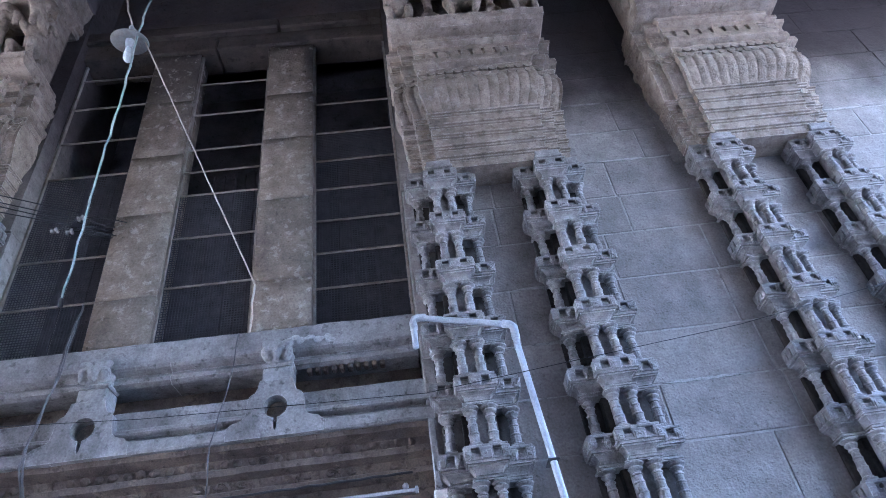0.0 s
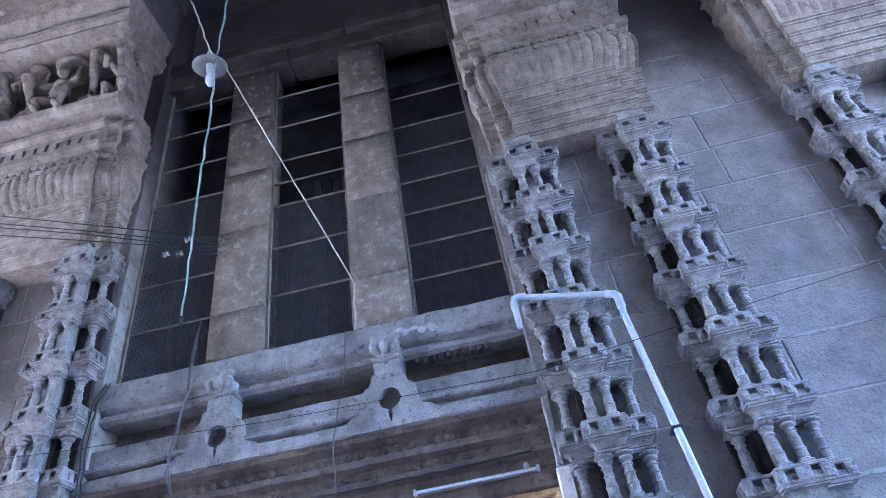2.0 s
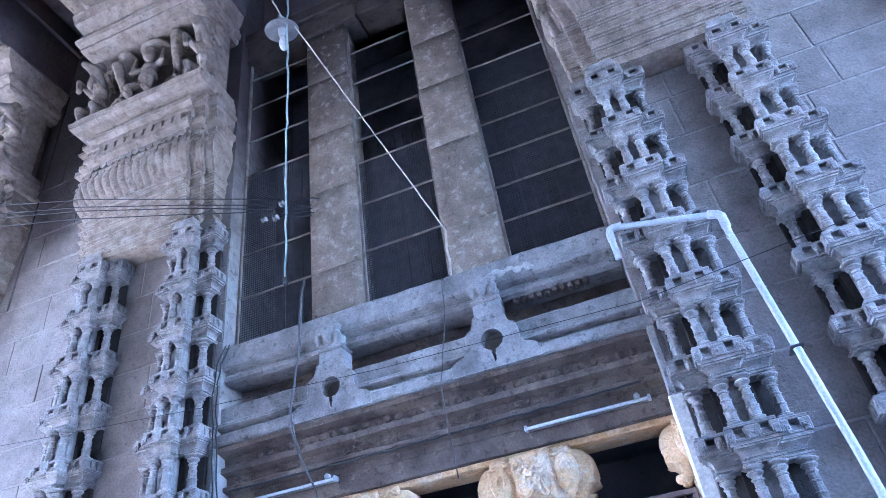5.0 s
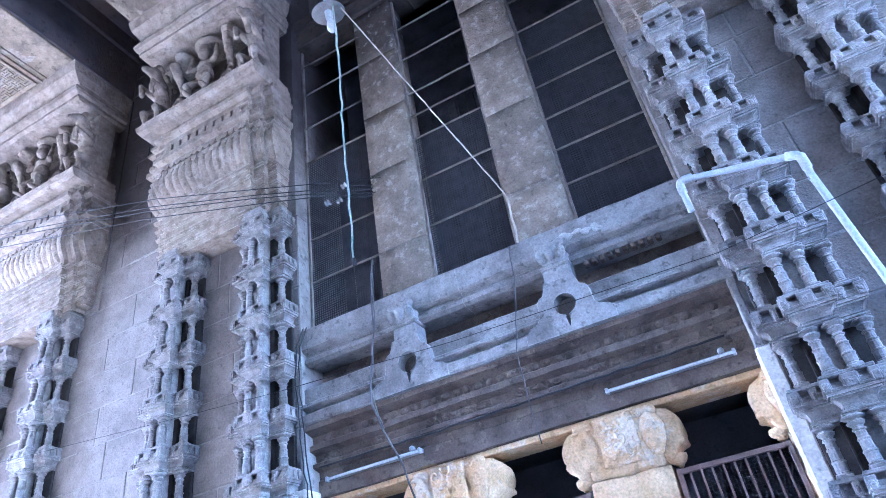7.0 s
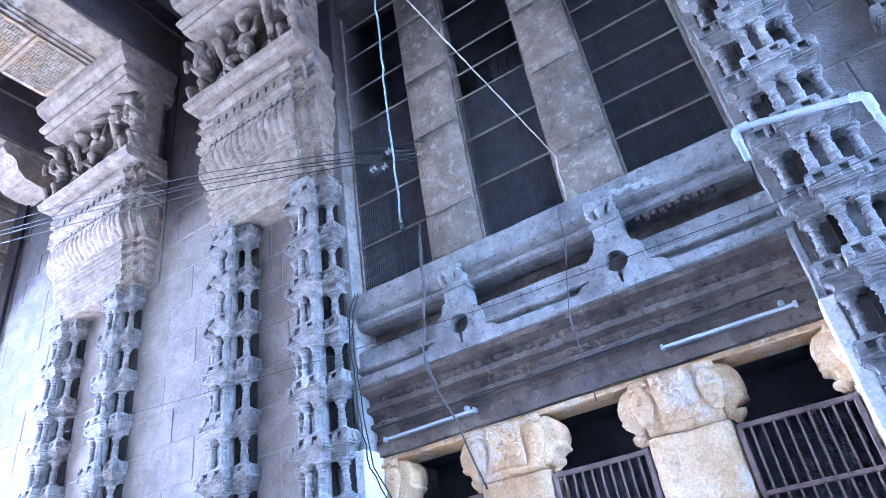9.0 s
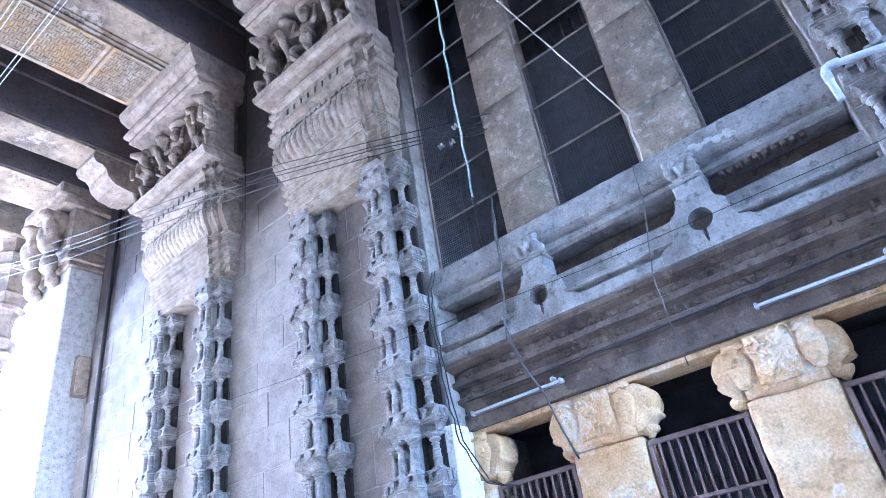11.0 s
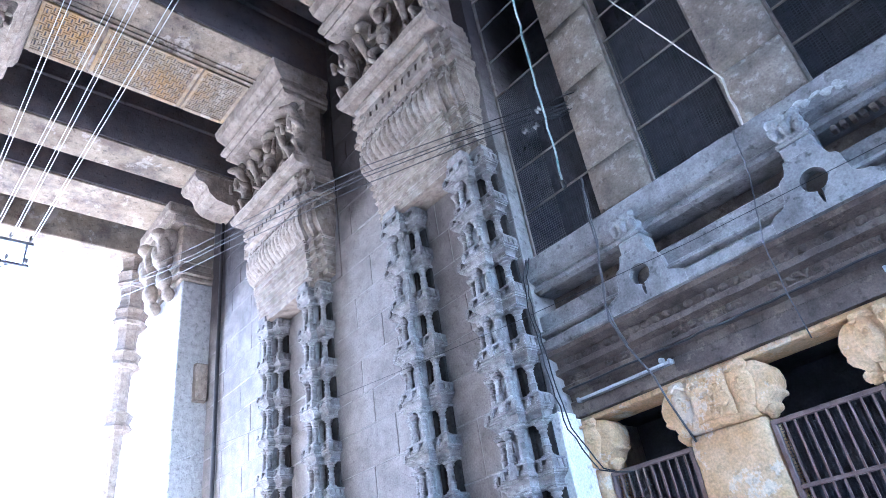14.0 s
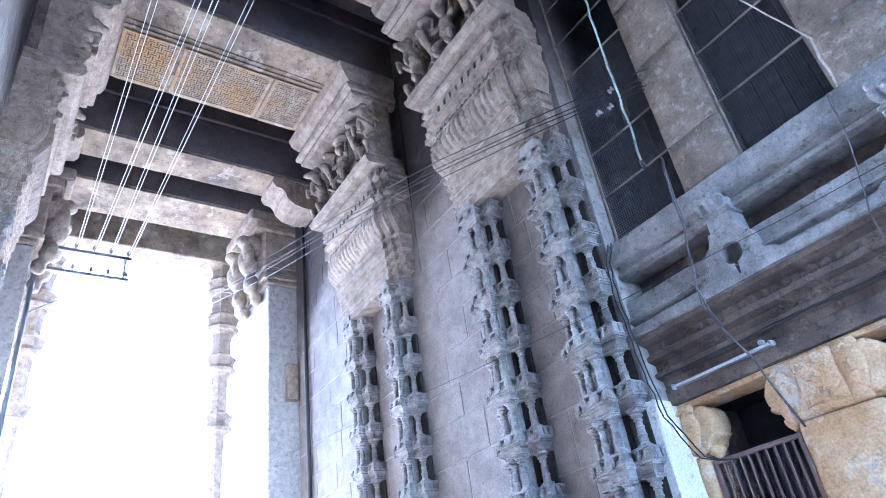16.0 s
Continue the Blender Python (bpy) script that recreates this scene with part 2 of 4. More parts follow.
POLE = material("galvanised_pole", (0.16, 0.18, 0.20), (0.24, 0.26, 0.29), pit_dark=0.0, rough=0.5, metal=0.5, scale=4, grain=80, bump=0.1, vary=0.05)
PORCELAIN = material("grey_porcelain", (0.22, 0.215, 0.21), (0.32, 0.31, 0.30), pit_dark=0.0, rough=0.2, scale=5, grain=90, bump=0.0, vary=0.05)


# ---- mesh helpers ----
def mesh_of(bm, name, mat, smooth=False):
    me = bpy.data.meshes.new(name)
    bmesh.ops.recalc_face_normals(bm, faces=bm.faces)
    bm.to_mesh(me)
    bm.free()
    me.materials.append(mat)
    if smooth:
        for p in me.polygons:
            p.use_smooth = True
    return me


def part(name, bm, mat, parent=None, label="", m=None, smooth=False):
    """One mesh object out of a bmesh, or out of a shared mesh, under a thing or a part."""
    data = bm if isinstance(bm, bpy.types.Mesh) else mesh_of(bm, name, mat, smooth)
    ob = new(name, data)
    if parent is not None:
        ob.parent = parent
    if m is not None:
        ob.matrix_basis = m
    if label:
        ob["label"] = label
    return ob


def thing(name, label, category, kind="", group="", m=None):
    ob = new(name)
    ob.empty_display_size = 0.2
    if m is not None:
        ob.matrix_basis = m
    return tagged(ob, label, category, group, kind)


def box(bm, x0, x1, y0, y1, z0, z1, bevel=0.0, jitter=0.0):
    vs = [bm.verts.new((x, y, z)) for x in (x0, x1) for y in (y0, y1) for z in (z0, z1)]
    fs = [bm.faces.new([vs[i] for i in q]) for q in ((0, 1, 3, 2), (4, 6, 7, 5), (0, 4, 5, 1), (2, 3, 7, 6), (0, 2, 6, 4), (1, 5, 7, 3))]
    if jitter:
        for v in vs:
            v.co += Vector([random.uniform(-jitter, jitter) for _ in range(3)])
    if bevel:
        es = list({e for f in fs for e in f.edges})
        bmesh.ops.bevel(bm, geom=es, offset=bevel, segments=1, affect="EDGES", profile=0.6)
    return bm


def boxes(rows, bevel=0.0, jitter=0.0):
    bm = bmesh.new()
    for r in rows:
        box(bm, *r, bevel=bevel, jitter=jitter)
    return bm


def extrude_x(bm, prof, x0, x1, wear=0.0, step=0.13):
    """A closed outline in (y, z) drawn out along x; wear pushes its surface about."""
    k = max(1, int(abs(x1 - x0) / step)) if wear else 1
    rings = []
    for j in range(k + 1):
        ring = [bm.verts.new((x0 + (x1 - x0) * j / k, y, z)) for y, z in prof]
        if wear:
            for v in ring:
                v.co += wear * noise.noise_vector(v.co * 4.3) + 0.6 * wear * noise.noise_vector(v.co * 11.0)
        rings.append(ring)
    bm.faces.new(rings[0])
    bm.faces.new(rings[-1][::-1])
    n = len(prof)
    for a, b in zip(rings, rings[1:]):
        for i in range(n):
            bm.faces.new((a[i], b[i], b[(i + 1) % n], a[(i + 1) % n]))
    return bm


def extrude_y(bm, prof, y0, y1):
    """A closed outline in (x, z) drawn out along y."""
    a = [bm.verts.new((x, y0, z)) for x, z in prof]
    b = [bm.verts.new((x, y1, z)) for x, z in prof]
    bm.faces.new(a)
    bm.faces.new(b[::-1])
    n = len(prof)
    for i in range(n):
        bm.faces.new((a[i], b[i], b[(i + 1) % n], a[(i + 1) % n]))
    return bm


def lathe(bm, prof, c=(0, 0, 0), sides=10):
    """A turned shape from (radius, z) rows round the point c."""
    rings = []
    for k, (r, z) in enumerate(prof):
        ring = []
        for i in range(sides):
            a = 2 * math.pi * (i + 0.5) / sides
            ring.append(bm.verts.new((c[0] + r * math.cos(a), c[1] + r * math.sin(a), c[2] + z)))
        rings.append(ring)
    for p, q in zip(rings, rings[1:]):
        for i in range(sides):
            bm.faces.new((p[i], p[(i + 1) % sides], q[(i + 1) % sides], q[i]))
    bm.faces.new(rings[0][::-1])
    bm.faces.new(rings[-1])
    return bm


def tube(name, pts, r, mat, parent=None, label="", category="", wobble=0.0, sides=6, kind=""):
    """A round cable or pipe through points, as a mesh swept along them."""
    ps = [Vector(p) for p in pts]
    if wobble:
        out = [ps[0]]
        for a, b in zip(ps, ps[1:]):
            n = max(2, int((b - a).length / 0.12))
            for i in range(1, n + 1):
                p = a.lerp(b, i / n)
                k = wobble if i < n else wobble * 0.3
                out.append(p + Vector([random.uniform(-k, k) for _ in range(3)]))
        ps = out
    bm = bmesh.new()
    rings = []
    for i, p in enumerate(ps):
        d = (ps[min(i + 1, len(ps) - 1)] - ps[max(i - 1, 0)]).normalized()
        u = d.cross(Vector((0.3, 0.9, 0.2))).normalized()
        v = d.cross(u)
        rings.append([bm.verts.new(p + r * (math.cos(2 * math.pi * k / sides) * u + math.sin(2 * math.pi * k / sides) * v)) for k in range(sides)])
    for a, b in zip(rings, rings[1:]):
        for k in range(sides):
            bm.faces.new((a[k], a[(k + 1) % sides], b[(k + 1) % sides], b[k]))
    bm.faces.new(rings[0][::-1])
    bm.faces.new(rings[-1])
    ob = part(name, bm, mat, parent, smooth=True)
    if parent is None:
        tagged(ob, label, category, kind=kind)
    elif label:
        ob["label"] = label
    return ob


def sag(a, b, drop, n=14):
    a, b = Vector(a), Vector(b)
    return [a.lerp(b, i / n) - Vector((0, 0, drop * 4 * (i / n) * (1 - i / n))) for i in range(n + 1)]


def lumps(rows):
    """A carved figure as one plain mesh: rounded lumps at (x, y, z, rx, ry, rz)."""
    bm = bmesh.new()
    for x, y, z, a, b, c in rows:
        bmesh.ops.create_icosphere(bm, subdivisions=2, radius=1.0, matrix=Matrix.Translation((x, y, z)) @ Matrix.Diagonal((a, b, c, 1)))
    for v in bm.verts:
        v.co += 0.02 * noise.noise_vector(v.co * 9.0)
    return bm


def weld(ob, size=0.028):
    """Melts the lumps of a carving into one skin."""
    mod = ob.modifiers.new("weld", "REMESH")
    mod.mode, mod.voxel_size, mod.use_smooth_shade = "VOXEL", size, True
    return ob


# ---- ground and shell ----
G = 0.40
bm = bmesh.new()
box(bm, -400, 400, -400, 400, G - 0.5, G)
tagged(part("ground", bm, PAVING), "worn grey stone paving of the passage and forecourt", "ground", kind="structure")

WALLTOP = 14.2
NX = 2.40          # half the width of the niche
TIER = 0.70
LEDGES = [7.50 - TIER * k for k in range(10)]


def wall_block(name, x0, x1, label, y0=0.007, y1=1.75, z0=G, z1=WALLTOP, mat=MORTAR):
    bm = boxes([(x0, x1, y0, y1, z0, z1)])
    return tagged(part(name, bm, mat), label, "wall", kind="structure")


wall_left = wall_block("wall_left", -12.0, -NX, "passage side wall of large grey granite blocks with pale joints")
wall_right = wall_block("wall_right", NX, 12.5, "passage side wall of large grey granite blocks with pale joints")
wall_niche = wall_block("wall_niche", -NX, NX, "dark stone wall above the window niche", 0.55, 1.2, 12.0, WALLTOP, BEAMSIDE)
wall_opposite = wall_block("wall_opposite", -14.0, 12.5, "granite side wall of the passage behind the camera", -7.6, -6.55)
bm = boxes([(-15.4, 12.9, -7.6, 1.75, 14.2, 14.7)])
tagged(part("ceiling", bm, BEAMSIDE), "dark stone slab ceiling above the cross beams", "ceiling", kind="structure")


# ---- stacked miniature turrets on the pilasters ----
def joined(bm, other):
    """Adds the geometry of another bmesh."""
    me = bpy.data.meshes.new("tmp")
    other.to_mesh(me)
    other.free()
    bm.from_mesh(me)
    bpy.data.meshes.remove(me)
    return bm


CW, WW = 0.190, 0.425          # half widths of the middle bay and of the wings
CY, WY = -0.385, -0.250        # their front planes


def worn(bm, a, f):
    for v in bm.verts:
        v.co += a * noise.noise_vector(v.co * f)
    return bm


def balustrade_mesh(seed):
    """Gallery of one storey: thin lower band, carved tabs that hang over it with dark holes between, and a thin rail."""
    rnd = random.Random(seed)
    bm = boxes([(-WW - .022, WW + .022, WY - .022, 0.02, 0.010, 0.032), (-CW - .022, CW + .022, CY - .022, WY - .021, 0.010, 0.032)], bevel=0.005)
    rows = [(-WW + .01, WW - .01, WY + .045, 0.02, 0.030, 0.130), (-CW + .02, CW - .02, CY + .045, WY + .04, 0.030, 0.130)]
    rows += [(-WW - .004, WW + .004, WY - .004, 0.02, 0.030, 0.076), (-CW - .004, CW + .004, CY - .004, WY - .003, 0.030, 0.076)]
    rows += [(-WW - .012, WW + .012, WY - .012, 0.02, 0.122, 0.150), (-CW - .012, CW + .012, CY - .012, WY - .011, 0.122, 0.150)]

    def tabs(spans, yf):
        for a, b in spans:
            g = rnd.uniform(-.005, .005)
            lo, hi = rnd.uniform(.000, .016), rnd.uniform(.112, .128)
            rows.append((a, b, yf - .024 + g, yf + .06, lo + .016, hi))
            rows.append((a + .014, b - .014, yf - .034 + g, yf, lo, hi - .035))
            if rnd.random() < .7:
                c = (a + b) / 2 + rnd.uniform(-.01, .01)
                rows.append((c - .016, c + .016, yf - .042 + g, yf, lo + .03, hi - .05))

    tabs([(-CW - .022, -CW + .050), (-.062, .060), (CW - .052, CW + .024)], CY)
    tabs([(-WW - .026, -WW + .060), (-CW - .100, -CW - .045)], WY)
    tabs([(WW - .060, WW + .026), (CW + .045, CW + .100)], WY)
    for s in (-1, 1):
        # the gallery turns the corner along the sides
        for y in (-.24, -.14, -.05):
            x = s * (WW - .010)
            rows.append((min(x, x + s * .036), max(x, x + s * .036), y - .032, y + .032, .016, .120))
    joined(bm, boxes(rows, bevel=0.006, jitter=.003))
    return mesh_of(worn(bm, .004, 15), "balustrade", TURRET)


def turret_meshes():
    out = {"balustrade": [balustrade_mesh(k) for k in range(4)]}
    # hollow-curved corbel between the column heads and the gallery above, wings and middle bay
    bm = boxes([(-WW + .036, WW - .036, WY + .036, 0.02, -0.140, -0.122), (-CW + .034, CW - .034, CY + .036, -0.15, -0.140, -0.122),
                (-WW + .052, WW - .052, WY + .052, 0.02, -0.152, -0.138), (-CW + .046, CW - .046, CY + .050, -0.15, -0.152, -0.138)], bevel=0.004)
    for x_, y_, yb_ in ((WW, WY, 0.02), (CW, CY, -0.15)):
        rings = []
        for u, z in ((0.078, -0.123), (0.078, -0.100), (0.066, -0.098), (0.066, -0.086), (0.060, -0.064), (0.046, -0.046), (0.026, -0.032), (0.012, -0.028), (0.012, -0.016), (-0.008, -0.013), (-0.008, 0.012)):
            rings.append([bm.verts.new(p) for p in ((-x_ + u, y_ + u, z), (x_ - u, y_ + u, z), (x_ - u, yb_, z), (-x_ + u, yb_, z))])
        bm.faces.new(rings[0][::-1])
        bm.faces.new(rings[-1])
        for lo, hi in zip(rings, rings[1:]):
            for i in range(4):
                bm.faces.new((lo[i], lo[(i + 1) % 4], hi[(i + 1) % 4], hi[i]))
    out["corbel"] = mesh_of(worn(bm, .003, 12), "corbel", TURRET)
    bm = boxes([(-.050, .050, -.050, .050, 0, .030), (-.058, .058, -.058, .058, .340, .350)], bevel=.004)
    lathe(bm, [(0.047, .029), (0.049, 0.040), (0.038, 0.046), (0.041, 0.056), (0.041, 0.104), (0.046, 0.110), (0.046, 0.118), (0.039, 0.124), (0.036, 0.182), (0.041, 0.187), (0.041, 0.195), (0.034, 0.200), (0.032, 0.242), (0.042, 0.247), (0.042, 0.256), (0.033, 0.261), (0.035, 0.272), (0.053, 0.288), (0.057, 0.299), (0.046, 0.306), (0.044, 0.311), (0.070, 0.325), (0.074, 0.335), (0.064, 0.342)], sides=12)
    out["column"] = mesh_of(worn(bm, .002, 20), "column", TURRET)
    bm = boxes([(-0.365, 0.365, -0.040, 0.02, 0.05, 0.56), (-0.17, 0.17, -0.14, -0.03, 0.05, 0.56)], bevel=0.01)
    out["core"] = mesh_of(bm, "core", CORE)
    bm = boxes([(-0.105, 0.105, -0.236, -0.13, 0.05, 0.56)], bevel=0.006)
    out["inner_pier"] = mesh_of(worn(bm, .004, 9), "inner_pier", TURRET)
    bm = boxes([(-.40, .40, -.27, .02, 0, .05), (-.17, .17, -.42, -.27, 0, .05), (-0.40, 0.40, -0.26, 0.02, 0.05, 0.11), (-0.15, 0.15, -0.41, -0.26, 0.05, 0.13), (-0.30, 0.30, -0.2, 0.02, 0.11, 0.24)], bevel=0.008)
    out["finial_block"] = mesh_of(worn(bm, .005, 12), "finial_block", TURRET)
    bm = boxes([(-0.46, 0.46, -0.46, 0.02, G, 1.10)], bevel=0.03)
    out["plinth"] = mesh_of(bm, "plinth", TURRET)
    return out


TM = turret_meshes()


def turret_stack(x, face=-1, y=0.0, sx=1.0):
    m = Matrix.Translation((x, y, 0)) @ (Matrix.Identity(4) if face < 0 else Matrix.Rotation(math.pi, 4, "Z")) @ Matrix.Diagonal((sx, 1, 1, 1))
    t = thing("turret_stack", "tall pilaster relief of stacked miniature pillared storeys in grey granite", "pilaster", group="stacked turret reliefs", m=m)
    for k, z in enumerate(LEDGES):
        up = Matrix.Translation((random.uniform(-.006, .006), random.uniform(-.004, .004), z)) @ Matrix.Rotation(random.uniform(-.012, .012), 4, "Z") @ Matrix.Rotation(random.uniform(-.008, .008), 4, "Y")
        part("balustrade", random.choice(TM["balustrade"]), None, t, m=up)
        part("corbel", TM["corbel"], None, t, m=up)
        if k == 0:
            part("finial_block", TM["finial_block"], None, t, m=Matrix.Translation((0, 0, z + 0.150)))
            continue
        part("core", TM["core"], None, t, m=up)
        part("inner_pier", TM["inner_pier"], None, t, m=up)
        for cx, cy in ((-0.312, -0.160), (-0.090, -0.294), (0.090, -0.294), (0.312, -0.160)):
            part("column", TM["column"], None, t, m=Matrix.Translation((cx + random.uniform(-.006, .006), cy, z + 0.149)) @ Matrix.Rotation(random.uniform(-.02, .02), 4, "Y") @ Matrix.Diagonal((1.2, 1.2, 1.145, 1)))
    part("plinth", TM["plinth"], None, t)
    return t


A2X, A1X, B1X, B2X = -2.86, -4.42, 2.88, 4.24
Z2X, Z1X, C1X, C2X = -7.06, -8.58, 6.48, 7.78
for x, w in ((A2X, 1.0), (A1X, 1.0), (B1X, 0.98), (B2X, 1.0), (Z2X, 0.9), (Z1X, 0.9), (C1X, 0.92), (C2X, 0.92)):
    turret_stack(x, sx=w)
for x in (Z2X, Z1X):
    turret_stack(x, face=1, y=-6.55)


# ---- great bracket capitals ----
def rough_box(x0, x1, y0, y1, z0, z1, amp=0.014, cell=0.09, freq=5.0, taper=0.0, worn=1.2):
    """A worn block: its faces are cut into cells and pushed about a little, its corners knocked off."""
    bm = bmesh.new()
    box(bm, x0, x1, y0, y1, z0, z1)
    for axis, ext in ((0, x1 - x0), (1, y1 - y0), (2, z1 - z0)):
        n = int(ext / cell)
        for i in range(1, n):
            co, no = Vector((x0, y0, z0)), Vector((0, 0, 0))
            co[axis] += ext * i / n
            no[axis] = 1
            bmesh.ops.bisect_plane(bm, geom=bm.verts[:] + bm.edges[:] + bm.faces[:], plane_co=co, plane_no=no)
    mid = Vector(((x0 + x1) / 2, (y0 + y1) / 2, (z0 + z1) / 2))
    for v in bm.verts:
        edge = sum(abs(abs(v.co[k] - mid[k]) - (hi - lo) / 2) < 1e-4 for k, (lo, hi) in enumerate(((x0, x1), (y0, y1), (z0, z1))))
        f = (v.co.z - z0) / max(z1 - z0, .01)
        v.co.x = mid.x + (v.co.x - mid.x) * (1 - taper * (1 - f))
        v.co += amp * noise.noise_vector(v.co * freq) + 0.5 * amp * noise.noise_vector(v.co * freq * 3.1)
        if edge > 1:
            v.co += (mid - v.co).normalized() * amp * worn
    return bm


def moulding(prof, hw, y0, yb=0.25, step=0.12, wear=0.0, rib=None, side=0.45):
    """A moulding carried round three sides of a bay: rows (projection, z) swept along the left return, the front and the right return."""
    bm = bmesh.new()
    n = max(2, int(2 * hw / step))
    k = max(1, int((yb - y0) / step))
    path = [((-hw, yb + (y0 - yb) * i / k), (-1, 0)) for i in range(k)] + [((-hw, y0), (-1, -1))]
    path += [((-hw + 2 * hw * i / n, y0), (0, -1)) for i in range(1, n)] + [((hw, y0), (1, -1))]
    path += [((hw, y0 + (yb - y0) * i / k), (1, 0)) for i in range(1, k + 1)]
    rings = []
    m = len(prof) - 1
    for j, (d, z) in enumerate(prof):
        ring = []
        for (x, y), (ux, uy) in path:
            e = d + (rib(x - y, j / m) if rib else 0)
            # the path keeps its spacing along the front as the moulding grows
            f = 1 + side * d / hw if ux == 0 else 1
            v = bm.verts.new((x * f + ux * side * e, y + uy * e, z))
            if wear:
                v.co += wear * noise.noise_vector(v.co * 4.3) + .6 * wear * noise.noise_vector(v.co * 11.0)
            ring.append(v)
        rings.append(ring)
    for p, q in zip(rings, rings[1:]):
        for a, b, c, e in zip(p, p[1:], q[1:], q):
            bm.faces.new((a, b, c, e))
        bm.faces.new((p[-1], p[0], q[0], q[-1]))
    bm.faces.new(rings[0][::-1])
    bm.faces.new(rings[-1])
    return bm


ROLL = ((.085, 8.55), (.09, 8.60), (.115, 8.66), (.165, 8.72), (.22, 8.79), (.262, 8.88), (.276, 8.97), (.272, 9.06), (.25, 9.14), (.225, 9.20), (.20, 9.22), (.20, 9.30))


def capital(x0, x1, face=-1, y=0.0):
    """The tiered capital over a pair of turrets: three bays stepping back to either side, each with filleted bracket, ribbed eave and slabs."""
    w = (x1 - x0) / 2
    m = Matrix.Translation(((x0 + x1) / 2, y, 0)) @ (Matrix.Identity(4) if face < 0 else Matrix.Rotation(math.pi, 4, "Z"))
    t = thing("pilaster_capital", "weathered carved granite capital with ribbed eave and slotted frieze", "capital", group="pilaster capitals", m=m)
    yb = 0.25

    def bracket(z0, z1, out, n=5):
        """Plain faces under doubled fillets, leaning out as they rise."""
        pr = []
        h = (z1 - z0) / n
        for i in range(n):
            d, zb = out * (i / n) ** 1.25, z0 + h * i
            pr += [(d + a, zb + h * b) for a, b in ((0, 0), (.004, .62), (.034, .65), (.036, .74), (.010, .77), (.010, .83), (.050, .86), (.053, .95), (.012, .99))]
        return pr + [(out, z1)]

    def scallops(hw, y0):
        """Two rows of little hanging lobes under the top rim."""
        bm = bmesh.new()
        n = max(1, round(2 * hw / .118))
        st = 2 * hw / n
        for z, dy in ((9.13, .022), (9.255, .012)):
            for i in range(n):
                c, r = -hw + st * (i + .5), st * .47
                g = random.uniform(-.008, .008)
                out = [(c + r * math.cos(q), z + g - .055 * math.sin(q)) for q in np.arange(0, math.pi + .1, math.pi / 7)]
                extrude_y(bm, [(c - r, z + .028), (c + r, z + .028)] + out, y0 - dy + g, y0 + .16)
        return worn(bm, .006, 9)

    def flutes(u, f):
        fade = min(1, 5 * f, 6 * (1 - f))
        return fade * (-.010 + (.019 + .010 * noise.noise(Vector((u * 1.7, x0, 0)))) * abs(math.sin(math.pi * u / .118)) ** .8)

    hw2 = w - .16
    for hw, y0, z0 in ((hw2, -.20, 7.80), (hw2 - .16, -.285, 7.73), (hw2 - .34, -.37, 7.66)):
        part("wave_bracket", moulding(bracket(z0, 8.56, .13), hw, y0, wear=.005), CARVED, t)
        tagged(part("roll_cornice", moulding(ROLL, hw, y0, step=.0118, rib=flutes), CARVED, t), kind="stuff")
        tagged(part("scallop_band", scallops(hw + .10, y0 - .255), CARVED, t), kind="stuff")
        part("slab", moulding([(.22, 9.28), (.23, 9.36), (.315, 9.385), (.325, 9.40), (.325, 9.48), (.305, 9.50)], hw, y0, wear=.010), CARVED, t)
        part("fascia", moulding([(.20, 9.49), (.20, 9.60), (.235, 9.615), (.235, 9.70), (.26, 9.71), (.26, 9.81)], hw, y0, wear=.006), CARVED, t)
        part("slab", moulding([(.26, 9.80), (.335, 9.83), (.345, 9.88), (.325, 9.91), (.25, 9.93), (.26, 10.07)], hw, y0, wear=.010), CARVED, t)
    # little blocks with dark slots between, along the front bay
    n = max(3, round(2 * (hw2 - .36) / .17))
    for i in range(n):
        c = (hw2 - .36) * (2 * (i + .5) / n - 1)
        part("frieze_block", boxes([(c - .062, c + .062, -.37 - .275, -.37 - .19, 9.515, 9.70)], bevel=.008, jitter=.004), CARVED, t)
    part("slab", moulding([(.20, 10.06), (.26, 10.10), (.29, 10.19), (.26, 10.23), (.20, 10.25), (.22, 10.32), (.19, 10.36)], w - .19, -.60, wear=.012), CARVED, t)
    # The deep shade behind the figures comes from this block's dark colour.
    part("back_block", boxes([(-w + 0.26, w - 0.26, -0.20, yb, 10.26, 11.80)], bevel=0.02), STAIN_SHADE, t, "back of the bracket recess, its shade in the colour")
    for s in (-1, 1):
        xe = sorted((s * (w - .40), s * (w - .13)))
        part("end_block", boxes([(*xe, -.56, -.19, 10.34, 11.78)], bevel=.015), CARVED, t)
        xs = sorted((s * (w - .40), s * (w - .004)))
        part("pier_strip", rough_box(*xs, -.028, yb, 7.70, 12.50, amp=.006, cell=.16, freq=4, worn=.3), GRANITE, t)
    part("slab", moulding([(.10, 11.76), (.16, 11.80), (.16, 11.87), (.24, 11.90), (.27, 11.96), (.25, 12.03), (.17, 12.05), (.18, 12.13)], w - .17, -.90, wear=.012), CARVED, t)
    part("impost", moulding([(.05, 12.12), (.20, 12.19), (.34, 12.32), (.40, 12.50)], w - .20, -.92, wear=.012), CARVED, t)
    return t


def limb(p, q, r0, r1, n=5):
    """A row of shrinking lumps from p to q."""
    return [(*(Vector(p).lerp(Vector(q), i / (n - 1))), *([r0 + (r1 - r0) * i / (n - 1)] * 3)) for i in range(n)]


